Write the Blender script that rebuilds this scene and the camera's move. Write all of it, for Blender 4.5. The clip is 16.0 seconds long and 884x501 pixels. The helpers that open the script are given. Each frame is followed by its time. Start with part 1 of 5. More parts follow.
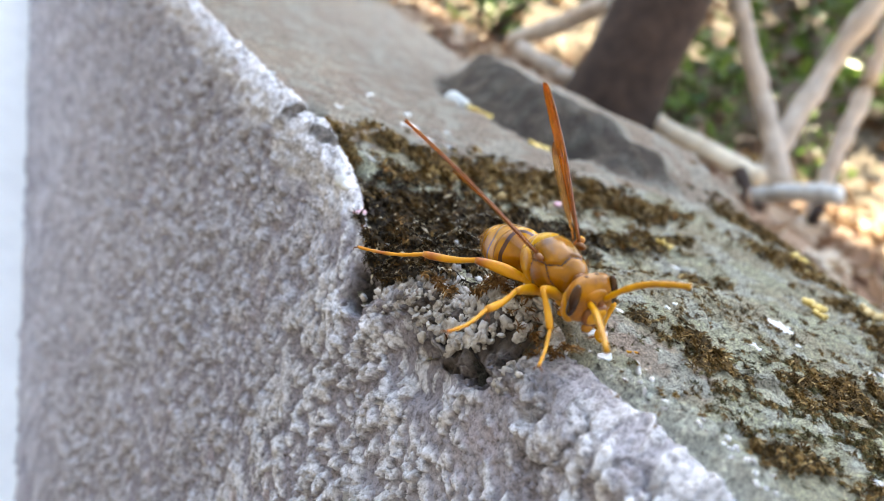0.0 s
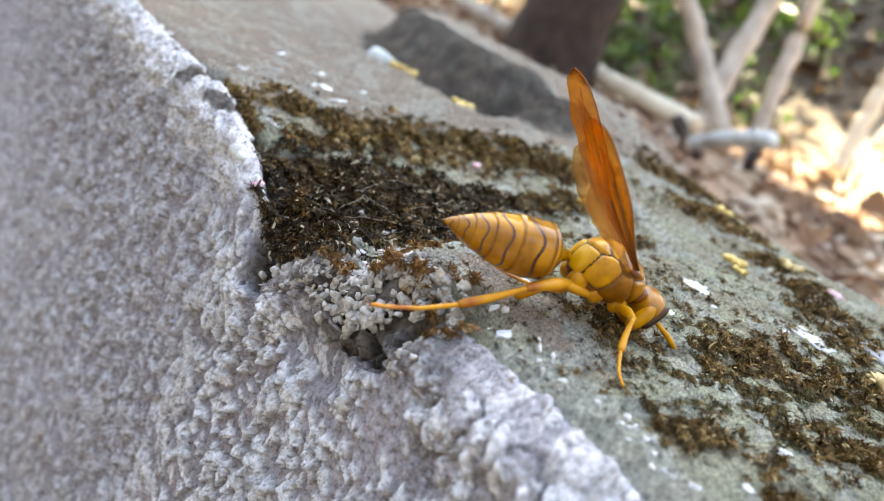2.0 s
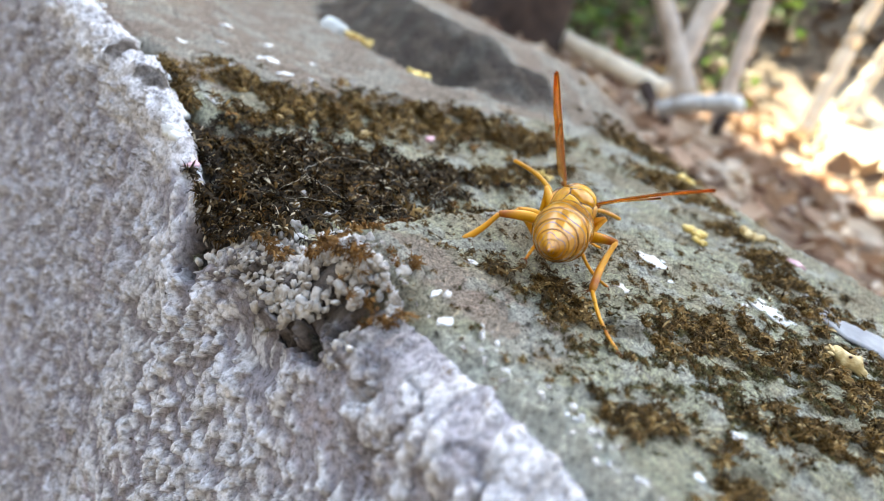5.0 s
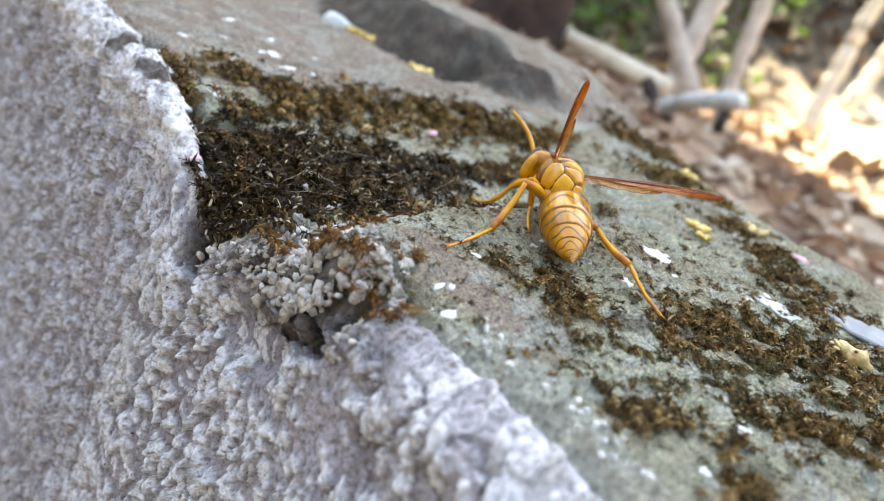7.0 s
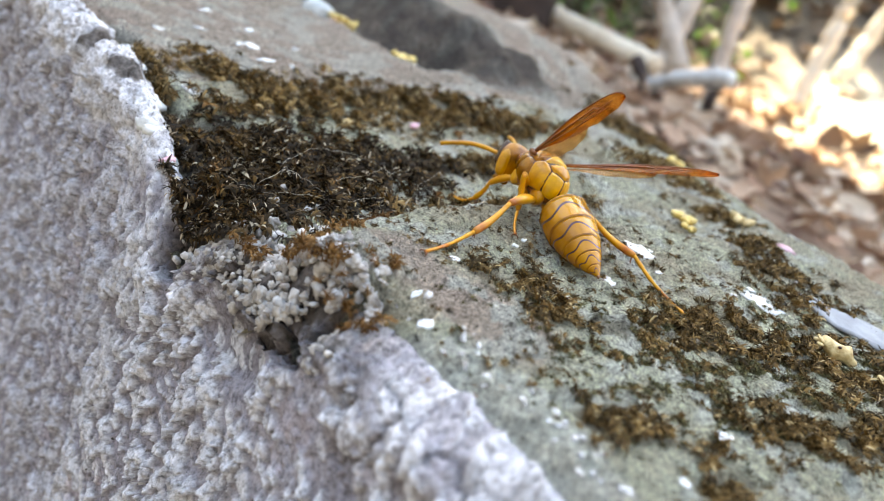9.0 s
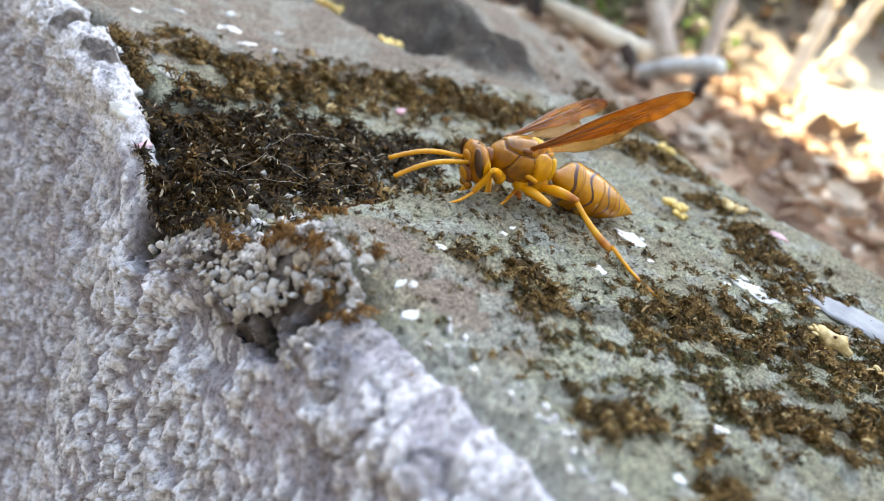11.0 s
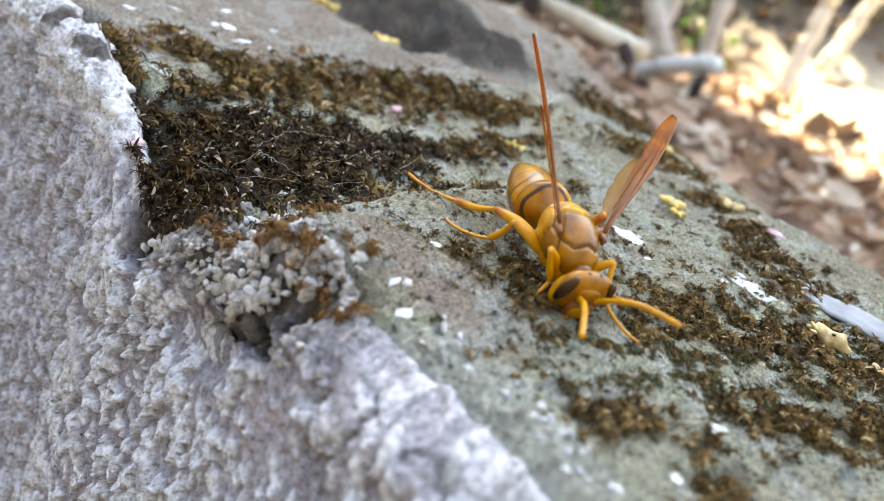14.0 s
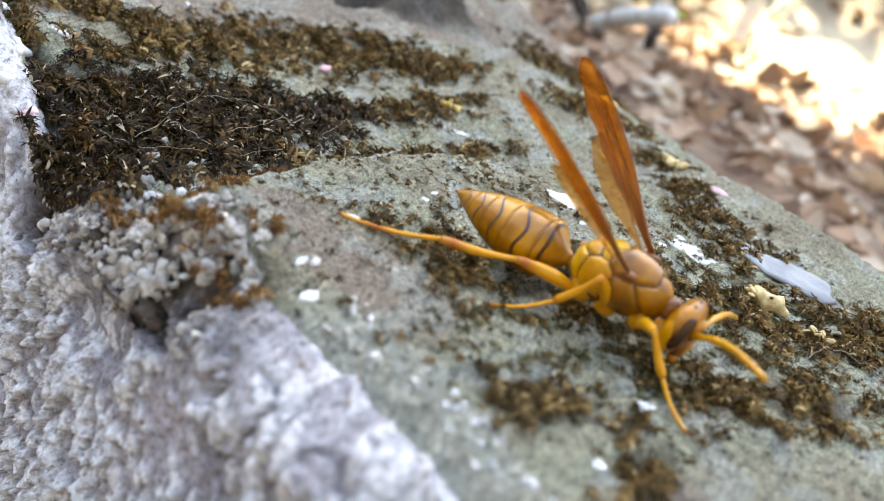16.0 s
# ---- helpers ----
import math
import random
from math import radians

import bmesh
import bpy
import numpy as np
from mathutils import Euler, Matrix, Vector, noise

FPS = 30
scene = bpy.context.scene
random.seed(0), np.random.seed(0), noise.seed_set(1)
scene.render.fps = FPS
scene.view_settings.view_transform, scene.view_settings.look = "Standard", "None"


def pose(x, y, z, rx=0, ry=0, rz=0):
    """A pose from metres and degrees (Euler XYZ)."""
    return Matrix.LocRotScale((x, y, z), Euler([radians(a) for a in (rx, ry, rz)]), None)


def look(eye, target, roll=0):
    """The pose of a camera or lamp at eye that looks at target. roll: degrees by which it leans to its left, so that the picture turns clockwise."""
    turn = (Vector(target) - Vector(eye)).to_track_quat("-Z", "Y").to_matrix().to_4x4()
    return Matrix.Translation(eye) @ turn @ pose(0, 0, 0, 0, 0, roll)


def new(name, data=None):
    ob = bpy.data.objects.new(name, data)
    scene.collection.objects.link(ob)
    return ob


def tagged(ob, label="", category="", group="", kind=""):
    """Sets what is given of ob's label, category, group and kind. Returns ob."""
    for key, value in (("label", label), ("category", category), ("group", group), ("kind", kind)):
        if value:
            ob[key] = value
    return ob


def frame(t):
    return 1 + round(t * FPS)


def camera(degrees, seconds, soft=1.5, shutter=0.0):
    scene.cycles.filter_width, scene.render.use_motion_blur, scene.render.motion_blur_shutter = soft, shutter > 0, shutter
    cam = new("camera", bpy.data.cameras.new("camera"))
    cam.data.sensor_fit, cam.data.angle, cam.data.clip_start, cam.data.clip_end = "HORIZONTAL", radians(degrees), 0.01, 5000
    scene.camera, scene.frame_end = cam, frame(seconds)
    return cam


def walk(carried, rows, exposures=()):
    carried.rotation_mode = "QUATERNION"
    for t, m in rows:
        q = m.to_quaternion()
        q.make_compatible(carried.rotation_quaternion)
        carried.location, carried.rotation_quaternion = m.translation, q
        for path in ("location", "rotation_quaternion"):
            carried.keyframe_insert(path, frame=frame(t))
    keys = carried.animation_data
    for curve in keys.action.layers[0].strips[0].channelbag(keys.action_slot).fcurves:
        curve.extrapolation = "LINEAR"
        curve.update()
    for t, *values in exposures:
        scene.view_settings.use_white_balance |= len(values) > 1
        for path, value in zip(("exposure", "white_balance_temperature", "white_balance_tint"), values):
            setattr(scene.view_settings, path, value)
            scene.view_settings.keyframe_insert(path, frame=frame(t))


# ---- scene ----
cam = camera(59.8, 16.0, 0.75)
PATH = [
    (0.0, pose(-0.05711, -0.04382, 0.02340, 71.598, -24.530, -29.997)),
    (0.5, pose(-0.05571, -0.04348, 0.02442, 71.595, -24.280, -31.111)),
    (1.0, pose(-0.05222, -0.04289, 0.02721, 70.808, -23.507, -33.457)),
    (1.5, pose(-0.05118, -0.04258, 0.02686, 70.443, -23.472, -33.949)),
    (2.0, pose(-0.04988, -0.04189, 0.02589, 70.131, -23.744, -34.577)),
    (2.5, pose(-0.04860, -0.04170, 0.02760, 69.989, -23.227, -35.271)),
    (3.0, pose(-0.04711, -0.04139, 0.02843, 69.646, -22.857, -36.066)),
    (3.5, pose(-0.04624, -0.04096, 0.02810, 69.185, -22.906, -36.599)),
    (4.0, pose(-0.04516, -0.04042, 0.02713, 69.005, -23.124, -37.132)),
    (6.5, pose(-0.04473, -0.04012, 0.02664, 68.759, -22.995, -36.980)),
    (7.0, pose(-0.04462, -0.04002, 0.02628, 68.691, -23.063, -36.974)),
    (7.5, pose(-0.04457, -0.03994, 0.02611, 68.635, -23.088, -36.981)),
    (8.0, pose(-0.04441, -0.03985, 0.02610, 68.632, -23.138, -37.050)),
    (8.5, pose(-0.04446, -0.03997, 0.02769, 68.612, -22.690, -37.045)),
    (9.0, pose(-0.04291, -0.03869, 0.02849, 67.474, -22.529, -37.885)),
    (11.5, pose(-0.04079, -0.03724, 0.02747, 67.017, -22.725, -38.756)),
    (12.0, pose(-0.04091, -0.03744, 0.02795, 67.127, -22.480, -38.579)),
    (12.5, pose(-0.04088, -0.03747, 0.02809, 67.020, -22.389, -38.552)),
    (13.0, pose(-0.04048, -0.03709, 0.02726, 66.930, -22.695, -38.703)),
    (13.5, pose(-0.04042, -0.03723, 0.02754, 66.919, -22.509, -38.693)),
    (14.0, pose(-0.04005, -0.03704, 0.02726, 67.052, -22.659, -38.926)),
    (14.5, pose(-0.04002, -0.03719, 0.02756, 67.193, -22.531, -38.899)),
    (15.0, pose(-0.03999, -0.03748, 0.02855, 67.207, -22.210, -38.848)),
    (15.5, pose(-0.03728, -0.03650, 0.02771, 66.509, -22.621, -40.560)),
    (16.0, pose(-0.03404, -0.03597, 0.02832, 65.147, -22.398, -42.305)),
]
walk(cam, PATH, [(0.0, 3.02, 8400, 5), (16.0, 3.02, 8400, 5)])
cam.data.dof.use_dof = True
cam.data.dof.focus_distance = 0.084
cam.data.dof.aperture_fstop = 27

# ---- sky, sun, exposure ----
world = bpy.data.worlds.new("world")
scene.world = world
world.use_nodes = True
wn = world.node_tree
sky = wn.nodes.new("ShaderNodeTexSky")
sky.sky_type = "NISHITA"
sky.sun_disc = False
sky.sun_elevation = radians(52)
sky.sun_rotation = radians(45)
wn.nodes["Background"].inputs[1].default_value = 0.15
wn.links.new(sky.outputs[0], wn.nodes["Background"].inputs[0])
sun = new("sun", bpy.data.lights.new("sun", "SUN"))
sun.data.energy = 5.0
sun.data.angle = radians(0.6)
sun.data.color = (1.0, 0.93, 0.82)
SUN_WAY = Vector((math.cos(radians(52)) * 0.7071, math.cos(radians(52)) * 0.7071, math.sin(radians(52))))
sun.matrix_world = look(SUN_WAY * 5, (0, 0, 0))

MM = 0.001


# ---- noise on arrays ----
LATTICES = {}


def lattice(seed):
    if seed not in LATTICES:
        LATTICES[seed] = np.random.RandomState(seed).rand(64, 64)
    return LATTICES[seed]


def vnoise(x, y, seed=1):
    """Smooth value noise, 0 to 1, period 64."""
    g = lattice(seed)
    xi, yi = np.floor(x).astype(int), np.floor(y).astype(int)
    u, v = x - xi, y - yi
    u, v = u * u * (3 - 2 * u), v * v * (3 - 2 * v)
    a, b = g[xi % 64, yi % 64], g[(xi + 1) % 64, yi % 64]
    c, d = g[xi % 64, (yi + 1) % 64], g[(xi + 1) % 64, (yi + 1) % 64]
    return (a * (1 - u) + b * u) * (1 - v) + (c * (1 - u) + d * u) * v


def fbm(x, y, octaves=4, seed=1):
    total, amp = 0, 0.5
    for k in range(octaves):
        total = total + amp * (vnoise(x * 2 ** k + 7.3 * k, y * 2 ** k + 3.1 * k, seed + k) - 0.5)
        amp *= 0.5
    return total


def smooth(x):
    x = np.clip(x, 0, 1)
    return x * x * (3 - 2 * x)


# ---- materials ----
def material(name, base=(0.5, 0.5, 0.5), rough=0.7, metal=0.0):
    m = bpy.data.materials.new(name)
    m.use_nodes = True
    b = m.node_tree.nodes["Principled BSDF"]
    b.inputs["Base Color"].default_value = (*base, 1)
    b.inputs["Roughness"].default_value = rough
    b.inputs["Metallic"].default_value = metal
    return m, m.node_tree, b


def node(nt, kind, **values):
    n = nt.nodes.new(kind)
    for key, value in values.items():
        n.inputs[key.replace("_", " ")].default_value = value
    return n


def coords(nt):
    return nt.nodes.new("ShaderNodeTexCoord").outputs["Object"]


def noise_tex(nt, scale, detail=4, rough=0.6, co=None):
    n = node(nt, "ShaderNodeTexNoise", Scale=scale, Detail=detail, Roughness=rough)
    nt.links.new(co if co else coords(nt), n.inputs["Vector"])
    return n.outputs["Fac"]


def ramp(nt, fac, stops):
    r = nt.nodes.new("ShaderNodeValToRGB")
    els = r.color_ramp.elements
    while len(els) < len(stops):
        els.new(0.5)
    for e, (p, c) in zip(els, stops):
        e.position, e.color = p, (*c, 1)
    nt.links.new(fac, r.inputs[0])
    return r.outputs[0]


def mixc(nt, fac, a, b, mode="MIX"):
    n = nt.nodes.new("ShaderNodeMix")
    n.data_type, n.blend_type = "RGBA", mode
    for sock, val in ((n.inputs["Factor"], fac), (n.inputs["A"], a), (n.inputs["B"], b)):
        if isinstance(val, (int, float)):
            sock.default_value = val
        elif isinstance(val, tuple):
            sock.default_value = (*val, 1)
        else:
            nt.links.new(val, sock)
    return n.outputs["Result"]


def bump(nt, b, height, strength, distance):
    n = node(nt, "ShaderNodeBump", Strength=strength, Distance=distance)
    nt.links.new(height, n.inputs["Height"])
    nt.links.new(n.outputs[0], b.inputs["Normal"])


def attr(nt, name):
    n = nt.nodes.new("ShaderNodeAttribute")
    n.attribute_name = name
    return n.outputs["Fac"]


def stone_material():
    m, nt, b = material("lichen_stone", rough=0.9)
    big = noise_tex(nt, 60, 6, 0.7)
    fine = noise_tex(nt, 1250, 7, 0.78)
    grain = noise_tex(nt, 4200, 4, 0.8)
    base = ramp(nt, big, [(0.32, (0.46, 0.39, 0.28)), (0.44, (0.68, 0.64, 0.48)), (0.55, (0.71, 0.74, 0.56)), (0.66, (0.84, 0.86, 0.70))])
    spots = ramp(nt, fine, [(0.36, (0.10, 0.09, 0.08)), (0.45, (0.72, 0.71, 0.69)), (0.56, (1.0, 1.0, 1.0)), (0.68, (1.45, 1.45, 1.43))])
    grit = ramp(nt, grain, [(0.34, (0.30, 0.29, 0.28)), (0.48, (0.95, 0.95, 0.95)), (0.66, (1.35, 1.35, 1.34))])
    col = mixc(nt, attr(nt, "bare"), base, (0.60, 0.47, 0.41))
    col = mixc(nt, attr(nt, "lichen"), col, (0.83, 0.87, 0.80))
    col = mixc(nt, attr(nt, "algae"), col, (0.12, 0.145, 0.085))
    # brown moss dirt, also used to darken gap and hollows
    col = mixc(nt, attr(nt, "stain_shade"), col, (0.11, 0.078, 0.042))
    # near-black mix, partly shade put into the colour
    col = mixc(nt, attr(nt, "dark_tone"), col, (0.060, 0.050, 0.047))
    col = mixc(nt, 1.0, mixc(nt, 1.0, col, spots, "MULTIPLY"), grit, "MULTIPLY")
    nt.links.new(col, b.inputs["Base Color"])
    mix = nt.nodes.new("ShaderNodeMath")
    mix.operation = "ADD"
    nt.links.new(fine, mix.inputs[0])
    nt.links.new(grain, mix.inputs[1])
    bump(nt, b, mix.outputs[0], 1.0, 0.002)
    return m


def plaster_material():
    m, nt, b = material("roughcast_plaster", rough=0.85)
    big = noise_tex(nt, 40, 5, 0.65)
    fine = noise_tex(nt, 1500, 6, 0.7)
    base = ramp(nt, big, [(0.3, (0.26, 0.24, 0.28)), (0.5, (0.33, 0.31, 0.36)), (0.7, (0.40, 0.38, 0.43))])
    grit = ramp(nt, fine, [(0.34, (0.40, 0.39, 0.39)), (0.5, (0.96, 0.96, 0.96)), (0.66, (1.3, 1.3, 1.3))])
    col = mixc(nt, attr(nt, "lime_lightness"), base, (0.80, 0.80, 0.845))
    tea = noise_tex(nt, 130, 3, 0.6)
    col = mixc(nt, ramp(nt, tea, [(0.6, (0, 0, 0)), (0.72, (0.25, 0.25, 0.25))]), col, (0.74, 0.58, 0.64))
    # brown dirt, and recess shade put into the colour
    col = mixc(nt, attr(nt, "stain_shade"), col, (0.065, 0.047, 0.034))
    col = mixc(nt, 1.0, col, grit, "MULTIPLY")
    specks = noise_tex(nt, 1300, 2, 0.5)
    dots = ramp(nt, specks, [(0.235, (1, 1, 1)), (0.26, (0, 0, 0))])
    col = mixc(nt, dots, col, (0.06, 0.05, 0.045))
    nt.links.new(col, b.inputs["Base Color"])
    bump(nt, b, fine, 0.8, 0.0009)
    return m


def plain_material(name, c1, c2, scale, rough=0.8, depth=0.0005, detail=4):
    m, nt, b = material(name, rough=rough)
    n = noise_tex(nt, scale, detail)
    nt.links.new(ramp(nt, n, [(0.3, c1), (0.7, c2)]), b.inputs["Base Color"])
    bump(nt, b, n, 0.5, depth)
    return m


def island_material(name, stops, rough=0.7, sheen=0.0, trans=0.0):
    m, nt, b = material(name, rough=rough)
    g = nt.nodes.new("ShaderNodeNewGeometry")
    nt.links.new(ramp(nt, g.outputs["Random Per Island"], stops), b.inputs["Base Color"])
    if trans:
        out = nt.nodes["Material Output"]
        t = nt.nodes.new("ShaderNodeBsdfTranslucent")
        nt.links.new(ramp(nt, g.outputs["Random Per Island"], stops), t.inputs[0])
        mx = nt.nodes.new("ShaderNodeMixShader")
        mx.inputs[0].default_value = trans
        nt.links.new(b.outputs[0], mx.inputs[1])
        nt.links.new(t.outputs[0], mx.inputs[2])
        nt.links.new(mx.outputs[0], out.inputs[0])
    return m


def moss_material(name, stops):
    m, nt, b = material(name, rough=0.8)
    b.inputs["Specular IOR Level"].default_value = 0.25
    col = ramp(nt, attr(nt, "tone"), stops)
    nt.links.new(col, b.inputs["Base Color"])
    t = nt.nodes.new("ShaderNodeBsdfTranslucent")
    nt.links.new(col, t.inputs[0])
    mx = nt.nodes.new("ShaderNodeMixShader")
    mx.inputs[0].default_value = 0.15
    nt.links.new(b.outputs[0], mx.inputs[1])
    nt.links.new(t.outputs[0], mx.inputs[2])
    nt.links.new(mx.outputs[0], nt.nodes["Material Output"].inputs[0])
    return m


def chitin(name, c1, c2, rough=0.28, scale=900):
    m, nt, b = material(name, rough=rough)
    n = noise_tex(nt, scale, 3, 0.5)
    nt.links.new(ramp(nt, n, [(0.35, c1), (0.65, c2)]), b.inputs["Base Color"])
    b.inputs["Specular IOR Level"].default_value = 0.35
    b.inputs["Coat Weight"].default_value = 0.3
    b.inputs["Coat Roughness"].default_value = 0.14
    b.inputs["Subsurface Weight"].default_value = 0.06
    b.inputs["Subsurface Radius"].default_value = (1.0, 0.45, 0.1)
    b.inputs["Subsurface Scale"].default_value = 0.0006
    bump(nt, b, noise_tex(nt, 6000, 2), 0.12, 0.0002)
    return m


def leg_material():
    m, nt, b = material("leg_chitin", rough=0.38)
    sep = nt.nodes.new("ShaderNodeSeparateXYZ")
    nt.links.new(coords(nt), sep.inputs[0])
    mp = node(nt, "ShaderNodeMapRange")
    mp.inputs["From Min"].default_value, mp.inputs["From Max"].default_value = 0.0, 0.009
    nt.links.new(sep.outputs[0], mp.inputs["Value"])
    n = noise_tex(nt, 700, 3)
    col = ramp(nt, mp.outputs[0], [(0.0, (0.62, 0.28, 0.007)), (0.45, (0.66, 0.30, 0.008)), (0.62, (0.36, 0.095, 0.006)), (0.8, (0.58, 0.245, 0.016))])
    col = mixc(nt, 0.25, col, ramp(nt, n, [(0.3, (0.3, 0.3, 0.3)), (0.7, (0.7, 0.7, 0.7))]), "OVERLAY")
    nt.links.new(col, b.inputs["Base Color"])
    b.inputs["Subsurface Weight"].default_value = 0.15
    b.inputs["Subsurface Radius"].default_value = (1.0, 0.45, 0.1)
    b.inputs["Subsurface Scale"].default_value = 0.0005
    return m


def wing_material(name, tint, paint, clear):
    m, nt, b = material(name, paint, 0.13)
    b.inputs["Coat Weight"].default_value = 0.6
    b.inputs["Coat Roughness"].default_value = 0.06
    streak = nt.nodes.new("ShaderNodeMapping")
    streak.inputs["Scale"].default_value = (90, 900, 400)
    nt.links.new(coords(nt), streak.inputs[0])
    n = node(nt, "ShaderNodeTexNoise", Scale=1.0, Detail=4)
    nt.links.new(streak.outputs[0], n.inputs["Vector"])
    dark = tuple(0.45 * c for c in paint)
    nt.links.new(ramp(nt, n.outputs["Fac"], [(0.35, dark), (0.65, paint)]), b.inputs["Base Color"])
    bump(nt, b, n.outputs["Fac"], 0.9, 0.0006)
    t = nt.nodes.new("ShaderNodeBsdfTransparent")
    t.inputs[0].default_value = (*tint, 1)
    tl = nt.nodes.new("ShaderNodeBsdfTranslucent")
    nt.links.new(ramp(nt, n.outputs["Fac"], [(0.35, dark), (0.65, paint)]), tl.inputs[0])
    m1, m2 = nt.nodes.new("ShaderNodeMixShader"), nt.nodes.new("ShaderNodeMixShader")
    m1.inputs[0].default_value = 0.45
    sep = nt.nodes.new("ShaderNodeSeparateXYZ")
    nt.links.new(coords(nt), sep.inputs[0])
    mp = node(nt, "ShaderNodeMapRange")
    for key, value in (("From Min", 0.007), ("From Max", 0.017), ("To Min", clear), ("To Max", min(clear + 0.45, 0.88))):
        mp.inputs[key].default_value = value
    nt.links.new(sep.outputs[0], mp.inputs["Value"])
    nt.links.new(mp.outputs[0], m2.inputs[0])
    nt.links.new(b.outputs[0], m1.inputs[1])
    nt.links.new(tl.outputs[0], m1.inputs[2])
    nt.links.new(m1.outputs[0], m2.inputs[1])
    nt.links.new(t.outputs[0], m2.inputs[2])
    nt.links.new(m2.outputs[0], nt.nodes["Material Output"].inputs[0])
    return m


STONE, PLASTER = stone_material(), plaster_material()
YELLOW = chitin("yellow_chitin", (0.45, 0.19, 0.003), (0.62, 0.30, 0.006))
# ochre, darkened for the backlit thorax flanks: shade put into the colour
OLIVE = chitin("ochre_chitin", (0.17, 0.060, 0.001), (0.36, 0.142, 0.002), 0.25, 500)
PALE = chitin("pale_yellow_chitin", (0.55, 0.28, 0.006), (0.68, 0.37, 0.012))
FACE = chitin("orange_face_chitin", (0.17, 0.058, 0.001), (0.44, 0.17, 0.003), 0.3, 520)
OCHRE = chitin("brown_ochre_chitin", (0.15, 0.053, 0.001), (0.38, 0.15, 0.003), 0.22, 420)
BROWN = chitin("brown_chitin", (0.14, 0.045, 0.008), (0.22, 0.07, 0.012), 0.35)
LINE = chitin("dark_line_chitin", (0.045, 0.014, 0.005), (0.09, 0.03, 0.008), 0.35)
EYE = chitin("eye_chitin", (0.028, 0.011, 0.005), (0.075, 0.028, 0.008), 0.2, 300)
LEG = leg_material()
GOLD = chitin("mottled_gold_chitin", (0.24, 0.085, 0.002), (0.54, 0.24, 0.006), 0.2, 260)
WING = wing_material("amber_wing", (0.97, 0.66, 0.27), (0.60, 0.225, 0.026), 0.36)
HINDWING = wing_material("pale_wing", (0.95, 0.78, 0.52), (0.62, 0.36, 0.13), 0.62)
VEIN = chitin("vein_chitin", (0.16, 0.045, 0.01), (0.26, 0.08, 0.015), 0.3)
MOSS = moss_material("moss_leaves", [(0.0, (0.015, 0.010, 0.005)), (0.35, (0.06, 0.038, 0.013)), (0.62, (0.18, 0.105, 0.034)), (0.85, (0.32, 0.21, 0.08)), (1.0, (0.55, 0.42, 0.22))])
DARK_MOSS = moss_material("dark_moss_leaves", [(0.0, (0.007, 0.005, 0.004)), (0.45, (0.024, 0.015, 0.007)), (0.7, (0.085, 0.05, 0.018)), (0.9, (0.24, 0.145, 0.05)), (1.0, (0.50, 0.43, 0.32))])
LOW_MOSS = moss_material("low_moss_leaves", [(0.0, (0.02, 0.02, 0.009)), (0.4, (0.06, 0.055, 0.02)), (0.75, (0.15, 0.13, 0.05)), (1.0, (0.34, 0.29, 0.14))])
RUST_MOSS = moss_material("rusty_moss_leaves", [(0.0, (0.05, 0.022, 0.007)), (0.5, (0.16, 0.075, 0.02)), (1.0, (0.38, 0.22, 0.085))])
CRUST = plain_material("grey_beige_crust", (0.20, 0.17, 0.145), (0.70, 0.69, 0.68), 700, 0.9, 0.0008, 7)
LIME = plain_material("limewash", (0.42, 0.41, 0.41), (0.80, 0.80, 0.81), 420, 0.9, 0.0008, 7)
LITTER = island_material("dry_leaves", [(0.0, (0.12, 0.06, 0.04)), (0.3, (0.30, 0.18, 0.12)), (0.6, (0.44, 0.31, 0.22)), (0.9, (0.66, 0.58, 0.48)), (1.0, (0.58, 0.45, 0.31))], 0.8, trans=0.2)
# darker copy of the dry leaves, with woodland shade in the colour
SHADED_LITTER = island_material("shaded_dry_leaves", [(0.0, (0.05, 0.03, 0.02)), (0.5, (0.13, 0.08, 0.05)), (0.9, (0.24, 0.16, 0.10)), (1.0, (0.10, 0.13, 0.04))], 0.8, trans=0.2)
GREEN = island_material("green_leaves", [(0.0, (0.03, 0.07, 0.015)), (0.5, (0.07, 0.14, 0.025)), (1.0, (0.14, 0.24, 0.05))], 0.5, trans=0.35)
EARTH, NT, BS = material("leaf_litter_earth", rough=0.95)
SOIL = noise_tex(NT, 38, 7)
# near-black for unseen ground beside the wall, added to cut bounced light
BOUNCE_CUT = ramp(NT, noise_tex(NT, 160, 5), [(0.3, (0.03, 0.03, 0.031)), (0.7, (0.06, 0.06, 0.062))])
# soil paler for the sunlit patch, darker for woodland shade, all in the colour
NT.links.new(mixc(NT, attr(NT, "bounce_cut"), mixc(NT, attr(NT, "shaded_soil"), mixc(NT, attr(NT, "sun_patch"), ramp(NT, SOIL, [(0.3, (0.13, 0.085, 0.06)), (0.7, (0.34, 0.24, 0.175))]), ramp(NT, SOIL, [(0.3, (0.34, 0.29, 0.20)), (0.7, (0.58, 0.52, 0.40))])), ramp(NT, SOIL, [(0.3, (0.03, 0.024, 0.016)), (0.7, (0.13, 0.095, 0.06))])), BOUNCE_CUT), BS.inputs["Base Color"])
bump(NT, BS, SOIL, 0.6, 0.004)
BARK = plain_material("dark_bark", (0.018, 0.011, 0.009), (0.065, 0.042, 0.034), 60, 0.9, 0.004, 6)
DRY_WOOD = plain_material("bleached_wood", (0.34, 0.29, 0.25), (0.62, 0.57, 0.51), 45, 0.75, 0.002, 5)
PALE_WOOD = plain_material("pale_wood", (0.60, 0.52, 0.40), (0.80, 0.73, 0.60), 45, 0.7, 0.002, 5)
